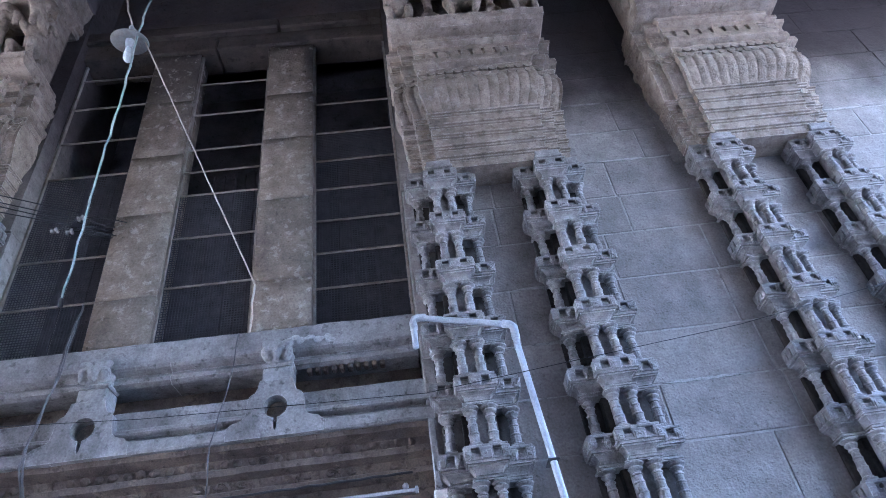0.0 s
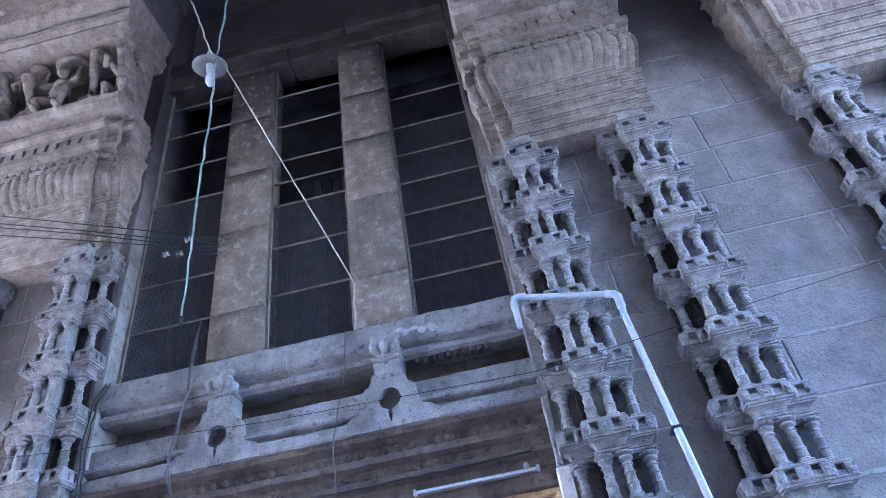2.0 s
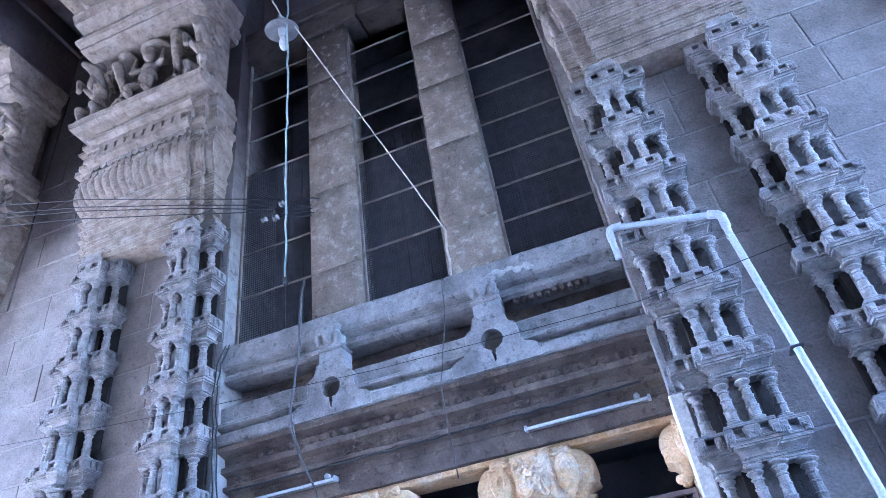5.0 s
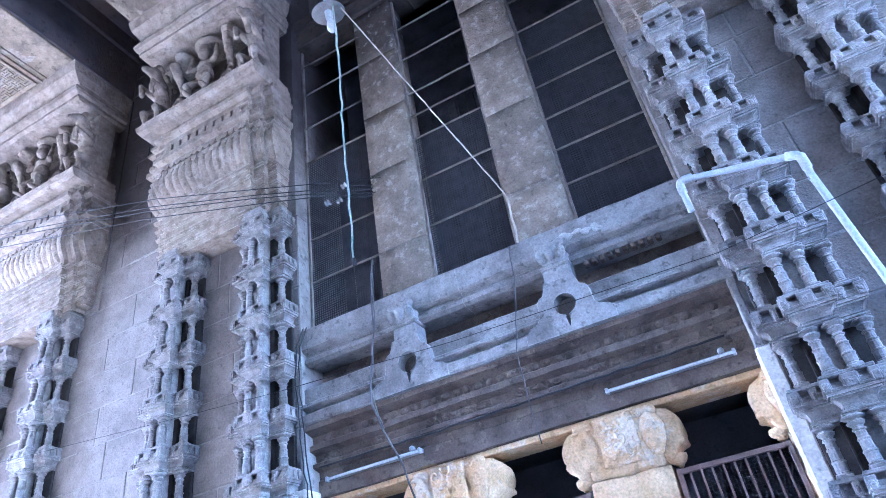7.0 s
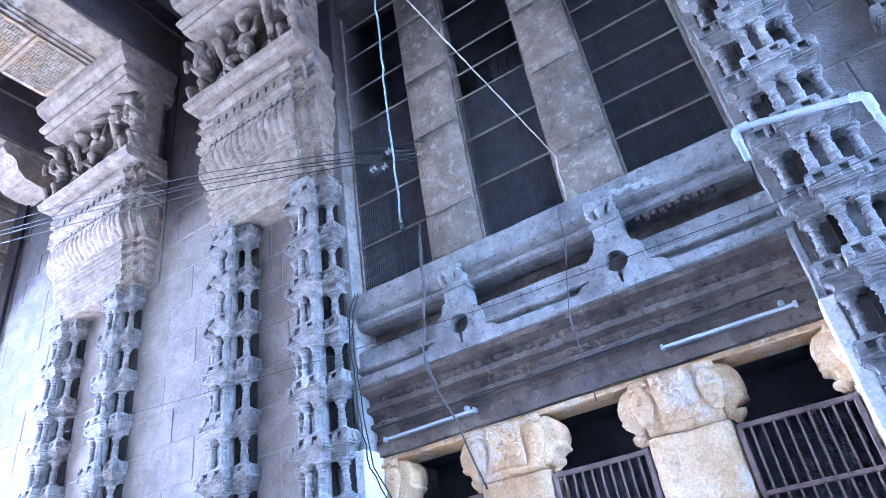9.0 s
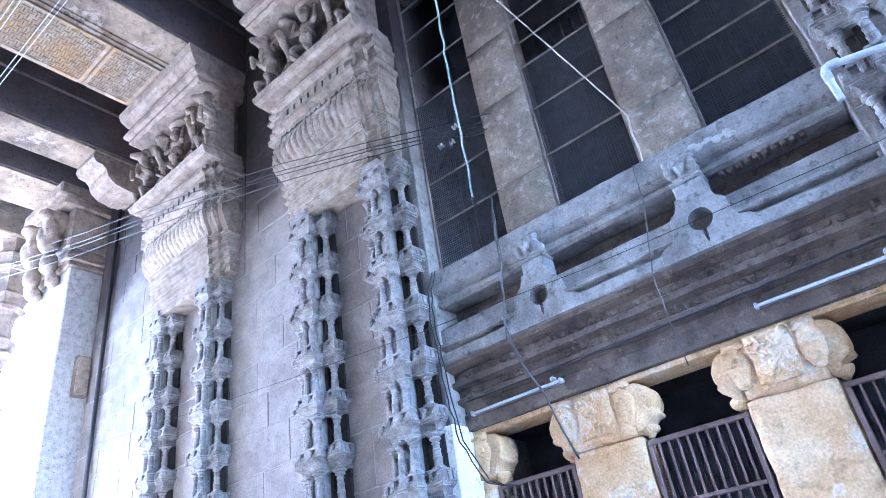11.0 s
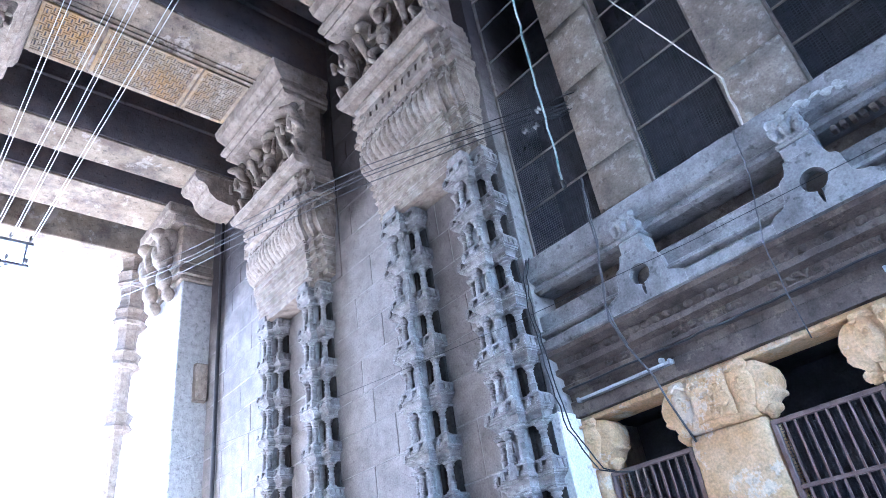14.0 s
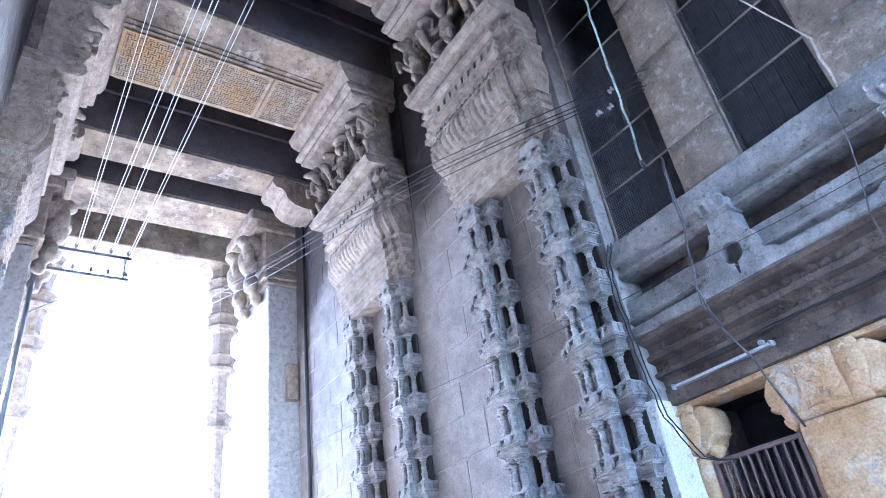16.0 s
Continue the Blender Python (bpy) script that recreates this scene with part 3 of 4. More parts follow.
def figures(x0, x1, y=0.0, face=-1):
    """Carved beasts and a dwarf atlas under the impost, each one plain lump of stone."""
    c, w = (x0 + x1) / 2, (x1 - x0) / 2

    def fig(name, rows, label):
        o = part(name, lumps([(c + r[0], y + r[1] * (1 if face < 0 else -1), *r[2:]) for r in rows]), CARVED, smooth=True)
        tagged(weld(o, 0.022), label, "statue", group="carved bracket figures")

    for sx in (-1, 1):
        q = sx * (w - 0.26)
        rows = limb((q, -.52, 10.62), (q, -.66, 11.22), .17, .13, 6) + limb((q, -.66, 11.22), (q, -.82, 11.46), .12, .11)
        rows += limb((q, -.86, 11.48), (q, -1.02, 11.40), .10, .06) + [(q, -.74, 11.62, .10, .10, .10)]
        for d in (-.11, .11):
            rows += limb((q + d, -.55, 10.62), (q + d * 1.3, -.82, 10.56), .09, .07) + limb((q + d * 1.3, -.82, 10.56), (q + d * 1.2, -.74, 10.30), .06, .055)
            rows += limb((q + d, -.68, 11.05), (q + d * 1.2, -.94, 11.10), .065, .05) + limb((q + d * 1.2, -.94, 11.10), (q + d, -.92, 10.90), .05, .05)
            rows += limb((q + d * .6, -.62, 11.5), (q + d * 1.6, -.5, 11.2), .05, .04)
        rows += limb((q - sx * .1, -.4, 10.5), (q - sx * .28, -.5, 10.8), .06, .04)
        fig("beast_carving", rows, "weathered rearing beast carved in granite under the beam")
        q2 = sx * w * 0.40
        rows = limb((q2, -.5, 10.30), (q2, -.62, 10.9), .09, .07, 6) + limb((q2, -.62, 10.9), (q2 + sx * .06, -.78, 11.35), .07, .10, 6) + [(q2, -.6, 11.62, .17, .26, .12)]
        rows += [(q2 + .10 * math.cos(a), -.66, 10.52 + .10 * math.sin(a), .045, .06, .045) for a in np.arange(0, 5.4, .5)]
        fig("scroll_carving", rows, "scrolled stone bracket carved between the figures")
    rows = [(0, -.66, 10.92, .15, .14, .17), (0, -.70, 10.82, .13, .12, .10), (0, -.66, 11.12, .16, .12, .10), (0, -.72, 11.36, .105, .11, .125), (0, -.70, 11.50, .13, .11, .06), (0, -.56, 11.66, .30, .28, .09)]
    for d in (-1, 1):
        rows += limb((d * .09, -.66, 10.74), (d * .22, -.82, 10.60), .085, .07) + limb((d * .22, -.82, 10.60), (d * .16, -.78, 10.34), .062, .05) + [(d * .18, -.86, 10.37, .055, .09, .035)]
        rows += limb((d * .16, -.66, 11.15), (d * .30, -.74, 11.08), .058, .05) + limb((d * .30, -.74, 11.08), (d * .28, -.70, 11.42), .05, .045)
    fig("dwarf_carving", rows, "squat stone bracket figure holding up the beam")


CAPS = ((-5.0, -NX + .008), (NX - .008, 4.75), (-9.15, -6.35), (5.95, 8.25))
for a, b in CAPS:
    capital(a, b)
    figures(a, b)
capital(-9.15, -6.35, face=1, y=-6.55)
figures(-9.15, -6.35, y=-6.55, face=1)


# ---- ceiling beams across the passage ----
def cross_beam(x0, x1, z0=12.5, z1=13.7, panel=False, y0=-6.55, y1=0.1, chamfer=0.06):
    t = thing("ceiling_beam", "broad stone ceiling beam with a stained soffit", "beam", group="ceiling beams")
    n = 1
    for i in range(n):
        ya, yz = y0 + (y1 - y0) * i / n, y0 + (y1 - y0) * (i + 1) / n
        part("soffit_stone", boxes([(x0 + .02, x1 - .02, ya + .004, yz - .004, z0, z0 + .10)], bevel=0.015, jitter=.006), BEAMSTONE, t)
    part("beam_body", boxes([(x0, x1, y0, y1, z0 + .06, z1)], bevel=0.02), BEAMSIDE, t, "beam side with its shade in the colour")
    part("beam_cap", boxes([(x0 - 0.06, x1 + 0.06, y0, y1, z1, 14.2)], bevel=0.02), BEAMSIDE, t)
    return t


beams = {}
for key, x0, x1 in (("z", -8.75, -6.40), ("a", -4.95, -NX), ("b", NX, 4.75), ("c", 5.95, 8.25), ("p", -11.40, -10.45), ("q", -13.60, -12.25)):
    beams[key] = cross_beam(x0, x1)

# carved lattice panels let into the soffit of the beam over the far turrets
for ya, yb_ in ((-5.15, -4.25), (-4.05, -2.40), (-2.22, -1.42)):
    xa, xb = -8.58, -7.42
    part("lattice_back", boxes([(xa, xb, ya, yb_, 12.490, 12.497)]), LATTICE_SHADE, beams["z"], "backing sheet coloured with the shade of the lattice holes")
    nx, ny = round((xb - xa) / .105), round((yb_ - ya) / .105)
    px, py = (xb - xa) / nx, (yb_ - ya) / ny
    rows = []
    for i in range(nx):
        for j in range(ny):
            cx, cy = xa + (i + .5) * px, ya + (j + .5) * py
            zz = random.uniform(12.452, 12.462)
            if (i + j) % 2:
                rows += [(cx - px * .62, cx + px * .62, cy + d - .012, cy + d + .012, zz, 12.49) for d in (-.026, .026)]
            else:
                rows += [(cx + d - .012, cx + d + .012, cy - py * .62, cy + py * .62, zz, 12.49) for d in (-.026, .026)]
    part("lattice_panel", boxes(rows, jitter=.003), JALI, beams["z"], "yellowed carved lattice panel")
    rim = [(xa - .06, xb + .06, ya - .07, ya, 12.445, 12.50), (xa - .06, xb + .06, yb_, yb_ + .07, 12.445, 12.50), (xa - .10, xa, ya, yb_, 12.445, 12.50), (xb, xb + .06, ya, yb_, 12.445, 12.50)]
    part("panel_rim", boxes(rim, bevel=.008, jitter=.004), JALI, beams["z"], "yellowed raised rim of the lattice")
part("soffit_ridge", boxes([(-7.30, -7.24, -6.0, -1.2, 12.462, 12.502), (-7.16, -7.12, -6.0, -1.2, 12.475, 12.502)], bevel=.008, jitter=.004), BEAMSTONE, beams["z"])

# ---- outer piers at the bright end ----
def outer_pier(x0, x1, yf, face, label):
    y0 = 0.1 if face < 0 else -6.65
    d = yf if face < 0 else -6.55 - yf
    t = thing("outer_pier", label, "pier", group="outer piers")
    s = face
    def bx(a, b, depth0, depth1, z0, z1):
        ya, yb2 = (0.05 - 0.0 if face < 0 else -6.6), ((s * depth1) if face < 0 else -6.55 + depth1)
        return (a, b, min(ya, yb2), max(ya, yb2), z0, z1)
    dep = abs(yf)
    part("shaft", boxes([bx(x0, x1, 0, dep, G, 10.3)], bevel=0.03), LIME, t, "pale pier shaft")
    part("neck", boxes([bx(x0 - .04, x1 + .04, 0, dep + .06, 10.3, 10.45), bx(x0 - .08, x1 + .08, 0, dep + .14, 10.45, 10.6), bx(x0 - .02, x1 + .02, 0, dep + .08, 10.6, 10.8)], bevel=0.03), CARVED, t)
    part("bracket_block", boxes([bx(x0, x1, 0, dep + .12, 10.8, 11.9), bx(x0 - .05, x1 + .05, 0, dep + .35, 11.9, 12.15), bx(x0 - .05, x1 + .05, 0, dep + .5, 12.15, 12.5)], bevel=0.04), CARVED, t)
    return t


for f in (-1, 1):
    outer_pier(-14.0, -12.0, 0.73, f, "plain pale stone pier at the bright passage mouth")
tagged(part("wall_outer_left", boxes([(-16.6, -14.0, 0.1, 1.2, G, WALLTOP)]), GRANITE), "granite wall beside the passage mouth", "wall", kind="structure")
tagged(part("wall_outer_opposite", boxes([(-16.6, -14.0, -7.6, -6.65, G, WALLTOP)]), GRANITE), "granite wall beside the passage mouth", "wall", kind="structure")
tagged(part("portal_lintel", boxes([(-15.4, -14.4, -7.6, 1.2, 12.2, 14.2)], bevel=0.03), BEAMSTONE), "dark stone lintel over the passage mouth", "lintel", kind="structure")

# Added out of view, to keep the upper right wall dark.
tagged(part("portal_lintel", boxes([(12.5, 12.9, -7.6, 1.75, 10.0, 14.2)], bevel=0.03), BEAMSTONE), "unseen stone lintel added to cut light from the other mouth", "lintel", kind="structure")

# ---- niche: sill, parapet, cornice ----
niche = thing("balcony", "weathered grey stone balcony parapet with keyhole plaques", "balcony")
# parapet: base band, roll moulding and sunk panel, in an outline drawn along the niche
par = [(0.26, 4.62), (-0.03, 4.62), (-0.045, 4.64), (-0.045, 4.73), (-0.02, 4.755), (0.06, 4.765), (0.085, 4.79), (0.075, 4.815), (0.0, 4.83), (-0.02, 4.845), (-0.02, 4.875), (0.0, 4.89), (0.06, 4.90), (0.05, 5.085), (0.065, 5.10), (0.26, 5.10)]
for a, b in ((-2.47, -1.165), (-0.685, 0.685), (1.165, 2.47)):
    part("parapet_rail", extrude_x(bmesh.new(), par, a, b, wear=.007), SILL, niche)

def keyhole_plaque(cx):
    """A shouldered plaque pierced by a round hole over a slit, with a lotus-headed post above."""
    half = [(0.47, 4.622), (0.47, 4.74), (0.42, 4.785), (0.33, 4.81), (0.295, 4.85), (0.28, 4.93), (0.275, 5.03), (0.25, 5.07), (0.205, 5.09), (0.18, 5.15), (0.165, 5.22)]
    out = half + [(-x, z) for x, z in half[::-1]]
    hole = []
    for i in range(26):
        a = radians(-81 + 342 * i / 25)
        hole.append((0.118 * math.cos(a), 4.93 + 0.118 * math.sin(a)))
    hole += [(-0.022, 4.78), (-0.014, 4.71), (0.0, 4.675), (0.014, 4.71), (0.022, 4.78)]
    bm = bmesh.new()
    y0, y1 = -0.052, 0.10
    rings = []
    for pts in (out, hole):
        fr = [bm.verts.new((cx + x, y0, z)) for x, z in pts]
        bk = [bm.verts.new((cx + x, y1, z)) for x, z in pts]
        n = len(pts)
        for i in range(n):
            bm.faces.new((fr[i], fr[(i + 1) % n], bk[(i + 1) % n], bk[i]))
        rings.append((fr, bk))
    for k in (0, 1):
        es = []
        for r in rings:
            vs = r[k]
            es += [bm.edges.get((vs[i], vs[(i + 1) % len(vs)])) for i in range(len(vs))]
        bmesh.ops.triangle_fill(bm, use_beauty=True, edges=es)
    p = part("keyhole_plaque", bm, SILL, niche, "stone plaque with a round keyhole")
    bm = boxes([(cx - .15, cx + .15, -.03, .22, 5.18, 5.38), (cx - .165, cx + .165, -.05, .22, 5.38, 5.43)], bevel=0.018)
    part("post_shaft", bm, SILL, p)
    rows = [(cx, 0.06, 5.53, .165, .14, .11), (cx, 0.05, 5.44, .17, .13, .035)]
    for i in (-1, 0, 1):
        rows.append((cx + i * .115, -0.085 + .02 * abs(i), 5.52, .052, .055, .085))
        rows.append((cx + i * .10, -0.10 + .02 * abs(i), 5.48, .03, .03, .04))
        rows.append((cx + i * .105, -0.06, 5.63, .06, .06, .05))
    rows += [(cx + i * .058, -.095, 5.585, .022, .025, .05) for i in (-1, 1)]
    weld(part("lotus_head", lumps(rows), SILL, p, smooth=True), 0.014)


for cx in (-0.925, 0.925):
    keyhole_plaque(cx)

sill = thing("window_sill_slab", "broad weathered stone sill under the tall windows", "sill")
sp = [(0.45, 5.42), (0.12, 5.40), (0.06, 5.43), (0.05, 5.47), (0.09, 5.50), (0.10, 5.53), (0.02, 5.56), (-0.005, 5.585), (-0.01, 5.84), (0.01, 5.86), (0.45, 5.86)]
for a, b in ((-2.385, -0.2), (-0.196, 2.385)):
    part("sill_block", extrude_x(bmesh.new(), sp, a, b, wear=.008), SILL, sill)
part("lime_patch", lumps([(1.05 + .055 * k + .02 * math.sin(3 * k), -0.008, 5.70 + .018 * math.sin(2.1 * k) - .004 * k, .05, .010, .022 + .01 * (k % 3)) for k in range(9)]), LIME, sill, "flaked pale lime patch", smooth=True)
# Closes the open gap below the sill; its shade is in the colour.
part("under_sill", boxes([(-2.385, 2.385, 0.42, 0.6, 4.6, 5.42)]), STAIN_SHADE, sill)
part("dentil_band", boxes([(x, x + 0.055, 0.10, 0.2, 5.34, 5.40) for x in np.arange(1.2, 2.05, 0.085)], bevel=0.012), STAIN_SHADE, sill)

cornice = thing("underside_cornice", "dark-stained stone cornice under the balcony with worn relief", "cornice")
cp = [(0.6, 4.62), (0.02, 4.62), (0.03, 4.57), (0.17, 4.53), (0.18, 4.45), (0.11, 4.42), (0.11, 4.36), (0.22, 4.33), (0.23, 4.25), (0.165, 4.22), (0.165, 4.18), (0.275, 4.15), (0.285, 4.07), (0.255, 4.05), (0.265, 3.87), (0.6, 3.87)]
part("cornice_body", extrude_x(bmesh.new(), cp, -NX + .002, NX - .002, wear=.009), STAIN_SHADE, cornice)
part("petal_row", lumps([(x, 0.185, 4.49, .05, .035, .045) for x in np.arange(-2.2, 2.25, 0.13)]), STAIN_SHADE, cornice, smooth=True)
rnd = random.Random(12)
rows = []
for x in np.arange(-2.15, 2.2, .21):
    if rnd.random() < .25:
        continue
    for i in range(9):
        a = i * .66 + rnd.uniform(-.1, .1)
        r1 = .075 * (1 - i / 13)
        rows.append((x + r1 * math.cos(a), .225, 4.29 + r1 * .62 * math.sin(a), .021, .022, .016))
    rows += [(x + .10 + rnd.uniform(-.01, .01), .225, 4.29 + d, .014, .02, .026) for d in (-.035, .02)]
weld(part("scroll_relief", lumps(rows), STAIN_SHADE, cornice, "worn scrolling leaf relief", smooth=True), .013)
part("cornice_end", boxes([(-2.47, -NX, -0.03, 0.03, 3.9, 4.62), (NX, 2.47, -0.03, 0.03, 3.9, 4.62)], bevel=0.01), SILL, cornice)

# whitewashed jambs below the balcony
for s in (-1, 1):
    tagged(part("jamb", boxes([(min(s * (NX - .02), s * 2.52), max(s * (NX - .02), s * 2.52), -0.035, 0.62, G, 3.93)], bevel=0.015), WHITE), "whitewashed jamb of the lower storey", "jamb", kind="structure")

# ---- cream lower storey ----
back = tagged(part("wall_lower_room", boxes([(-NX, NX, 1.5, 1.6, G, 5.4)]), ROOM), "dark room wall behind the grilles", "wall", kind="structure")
PILLARS = ((-2.38, -2.22, 0), (-1.2, -0.42, 1), (0.60, 1.36, 1), (2.37, 2.395, 0))


def eroded(bm, amp, freq, seed):
    """Weather-worn surface: broad dents and finer pitting."""
    o = Vector((seed * 3.7, seed * 1.3, seed * 2.1))
    for v in bm.verts:
        v.co += amp * noise.noise_vector(v.co * freq + o) + .45 * amp * noise.noise_vector(v.co * freq * 2.7 + o)
    return bm


def turned(rows, c, squash=(1, 1), sides=30):
    bm = lathe(bmesh.new(), rows, sides=sides)
    for v in bm.verts:
        v.co = Vector((c[0] + v.co.x * squash[0], c[1] + v.co.y * squash[1], v.co.z))
    return bm


SHOULDER = ((0, 3.80), (.06, 3.80), (.12, 3.785), (.165, 3.75), (.20, 3.70), (.218, 3.64), (.222, 3.58), (.212, 3.53), (.19, 3.505), (.205, 3.49), (.212, 3.47), (.20, 3.45),
            (.165, 3.435), (.135, 3.41), (.115, 3.38), (.10, 3.35), (.085, 3.33), (.05, 3.315), (0, 3.31))


def shoulder_bracket(e, s):
    """A round-shouldered bracket beside the pillar head, its front and back edges rounded off."""
    bm = bmesh.new()
    rings = []
    for y, k in ((.335, .80), (.345, .91), (.37, .98), (.42, 1.0), (.48, 1.01), (.54, 1.0), (.60, .99), (.66, .95), (.68, .85)):
        rings.append([bm.verts.new((e + s * (x * k - .02), y, 3.56 + (z - 3.56) * k)) for x, z in SHOULDER])
    n = len(SHOULDER)
    for p, q in zip(rings, rings[1:]):
        for i in range(n):
            bm.faces.new((p[i], p[(i + 1) % n], q[(i + 1) % n], q[i]))
    bm.faces.new(rings[0])
    bm.faces.new(rings[-1][::-1])
    return bm


BOWL = [(.012, 3.245), (.03, 3.25), (.045, 3.265), (.045, 3.28), (.065, 3.29), (.085, 3.31), (.095, 3.335), (.09, 3.36)]
LEAF = [(.03, 3.38), (.05, 3.40), (.065, 3.44), (.095, 3.50), (.115, 3.57), (.118, 3.63), (.10, 3.69), (.075, 3.725), (.095, 3.75), (.10, 3.79), (.08, 3.83)]


def hash_seed(x, s):
    return int(x * 100) % 17 + 5 * s


def pillar(x0, x1, full):
    t = thing("lower_pillar", "flaking cream limewashed stone pillar with carved scroll brackets", "pillar", group="cream pillars")
    c = (x0 + x1) / 2
    part("shaft", rough_box(x0, x1, 0.37, 0.75, G, 3.31, amp=.018, cell=.09), CREAM, t, smooth=True)
    part("head_block", rough_box(x0 - .02, x1 + .02, 0.32, 0.75, 3.30, 3.855, amp=.022, cell=.06, taper=.10 if full else 0), CREAM, t, smooth=True)
    for s in ((-1, 1) if full else ((1,) if c < 0 else (-1,))):
        e = x1 if s > 0 else x0
        k = abs(hash_seed(x0, s))
        part("scroll_bracket", eroded(shoulder_bracket(e, s), .020, 7, k), CREAM, t, smooth=True)
        part("pendant", eroded(turned(BOWL, (e + s * .06, .47), (1.0, 1.1)), .014, 7, k + 1), CREAM, t, smooth=True)
        part("corner_leaf", eroded(turned(LEAF, (e - s * .06, .325), (.95, .36)), .016, 9, k + 2), CREAM, t, smooth=True)
        curl = [(e - s * (.07 - .05 * math.cos(a) * (1 - a / 9)), .284 + .003 * a, 3.60 + .085 * math.sin(a) * (1 - a / 11), .017, .017, .017) for a in np.arange(0, 7.0, .35)]
        curl += [(e - s * (.07 + d), .292, 3.77 + .02 * math.cos(d * 40), .024, .022, .02) for d in np.arange(-.09, .1, .03)]
        weld(part("leaf_scroll", lumps(curl), CREAM, t, smooth=True), .011)
    if not full:
        return
    part("panel", rough_box(c - .20, c + .20, 0.285, 0.34, 3.36, 3.84, amp=.012, cell=.06), CREAM, t, smooth=True)
    rnd = random.Random(int(x0 * 100) + 7)
    rows = []
    # low scrolling foliage on the panel, and a leaf band up either edge
    for k in range(16):
        ox, oz, r0, tw = c + rnd.uniform(-.15, .15), rnd.uniform(3.42, 3.79), rnd.uniform(.05, .085), rnd.choice((-1, 1))
        for i in range(10):
            a = tw * i * 0.62 + k
            r1 = r0 * (1 - i / 12)
            rows.append((ox + r1 * math.cos(a), 0.278, oz + r1 * math.sin(a), .015, .022, .014))
    weld(part("foliage_relief", lumps(rows), CREAM, t, smooth=True), .011)


for p in PILLARS:
    pillar(*p)
tagged(part("lower_lintel", boxes([(-NX, NX, 0.34, 0.75, 3.81, 3.87)], bevel=0.01), CREAM), "cream limewashed lintel over the grilles", "lintel", kind="structure")


def grille(x0, x1):
    t = thing("window_grille", "brown painted steel window grille with upright bars", "grille", group="window grilles")
    y = 0.40
    f = 0.045
    part("grille_frame", boxes([(x0, x1, y - .02, y + .03, 3.18, 3.18 + f), (x0, x0 + f, y - .02, y + .03, 1.0, 3.18), (x1 - f, x1, y - .02, y + .03, 1.0, 3.18)], bevel=.005), GRILLE, t)
    for z in (2.62, 1.9, 1.2):
        part("rail", boxes([(x0 + f, x1 - f, y - .022, y + .02, z, z + .035)], bevel=.004), GRILLE, t)
    n = 9
    for i in range(n):
        x = x0 + f + (x1 - x0 - 2 * f) * (i + .7) / (n + .4)
        part("bar", boxes([(x - .009, x + .009, y - .012, y + .008, 1.0, 3.18)]), GRILLE, t)
    rows = [(x - .002, x + .002, y + .05, y + .054, 1.0, 3.2) for x in np.arange(x0, x1, .03)]
    rows += [(x0, x1, y + .054, y + .058, z - .002, z + .002) for z in np.arange(2.2, 3.2, .03)]
    tagged(part("wire_mesh", boxes(rows), WIRE, t), kind="stuff")


for a, b in ((-2.20, -1.21), (-0.40, 0.58), (1.38, 2.36)):
    grille(a, b)

# ---- tall windows ----
WZ0, WZ1 = 5.86, 11.40
POSTS = ((-1.245, -0.56), (0.55, 1.235))
JOINTS = ((5.86, 6.62, 7.93, 9.02, 10.2, 11.4), (5.86, 6.66, 7.97, 9.15, 10.15, 11.4))
for (a, b), js in zip(POSTS, JOINTS):
    t = thing("window_post", "upright mullion of large stone blocks with dark joints", "mullion", group="window posts")
    for z0, z1 in zip(js, js[1:]):
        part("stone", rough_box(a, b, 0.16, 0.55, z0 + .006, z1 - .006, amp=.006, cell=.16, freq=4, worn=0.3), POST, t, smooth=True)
lint = thing("niche_lintel", "chipped stone lintel over the tall windows", "lintel")
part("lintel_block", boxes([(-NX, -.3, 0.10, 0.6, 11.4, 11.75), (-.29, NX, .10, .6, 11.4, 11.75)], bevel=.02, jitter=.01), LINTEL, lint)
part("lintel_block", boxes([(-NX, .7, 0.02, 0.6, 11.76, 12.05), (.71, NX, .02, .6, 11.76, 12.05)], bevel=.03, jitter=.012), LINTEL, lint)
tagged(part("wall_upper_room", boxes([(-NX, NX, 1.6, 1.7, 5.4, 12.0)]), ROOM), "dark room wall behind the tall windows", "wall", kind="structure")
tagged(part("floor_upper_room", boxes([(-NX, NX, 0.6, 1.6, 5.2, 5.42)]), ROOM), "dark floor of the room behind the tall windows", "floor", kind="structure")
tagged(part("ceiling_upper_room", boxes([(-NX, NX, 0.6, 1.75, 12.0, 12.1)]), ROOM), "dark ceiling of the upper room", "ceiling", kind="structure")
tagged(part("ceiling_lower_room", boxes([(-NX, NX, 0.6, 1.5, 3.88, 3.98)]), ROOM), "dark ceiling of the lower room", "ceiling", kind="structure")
# Shutter wood coloured near black for the dim room it stands in.
SHUTTER = material("dim_shutter_wood", (0.045, 0.044, 0.05), (0.10, 0.097, 0.107), scale=5, grain=60, bump=0.4, vary=0.2)
for a, b in ((-2.2, -1.3), (-0.45, 0.45), (1.35, 2.3)):
    t = thing("inner_shutter", "dark plank shutter standing inside the window", "shutter", group="inner shutters")
    n = 6
    for i in range(n):
        x = a + (b - a) * i / n
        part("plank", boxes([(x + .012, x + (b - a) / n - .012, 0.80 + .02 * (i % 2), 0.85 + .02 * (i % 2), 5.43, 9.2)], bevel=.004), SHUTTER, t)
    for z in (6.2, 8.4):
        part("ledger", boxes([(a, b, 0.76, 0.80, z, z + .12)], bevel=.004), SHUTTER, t)
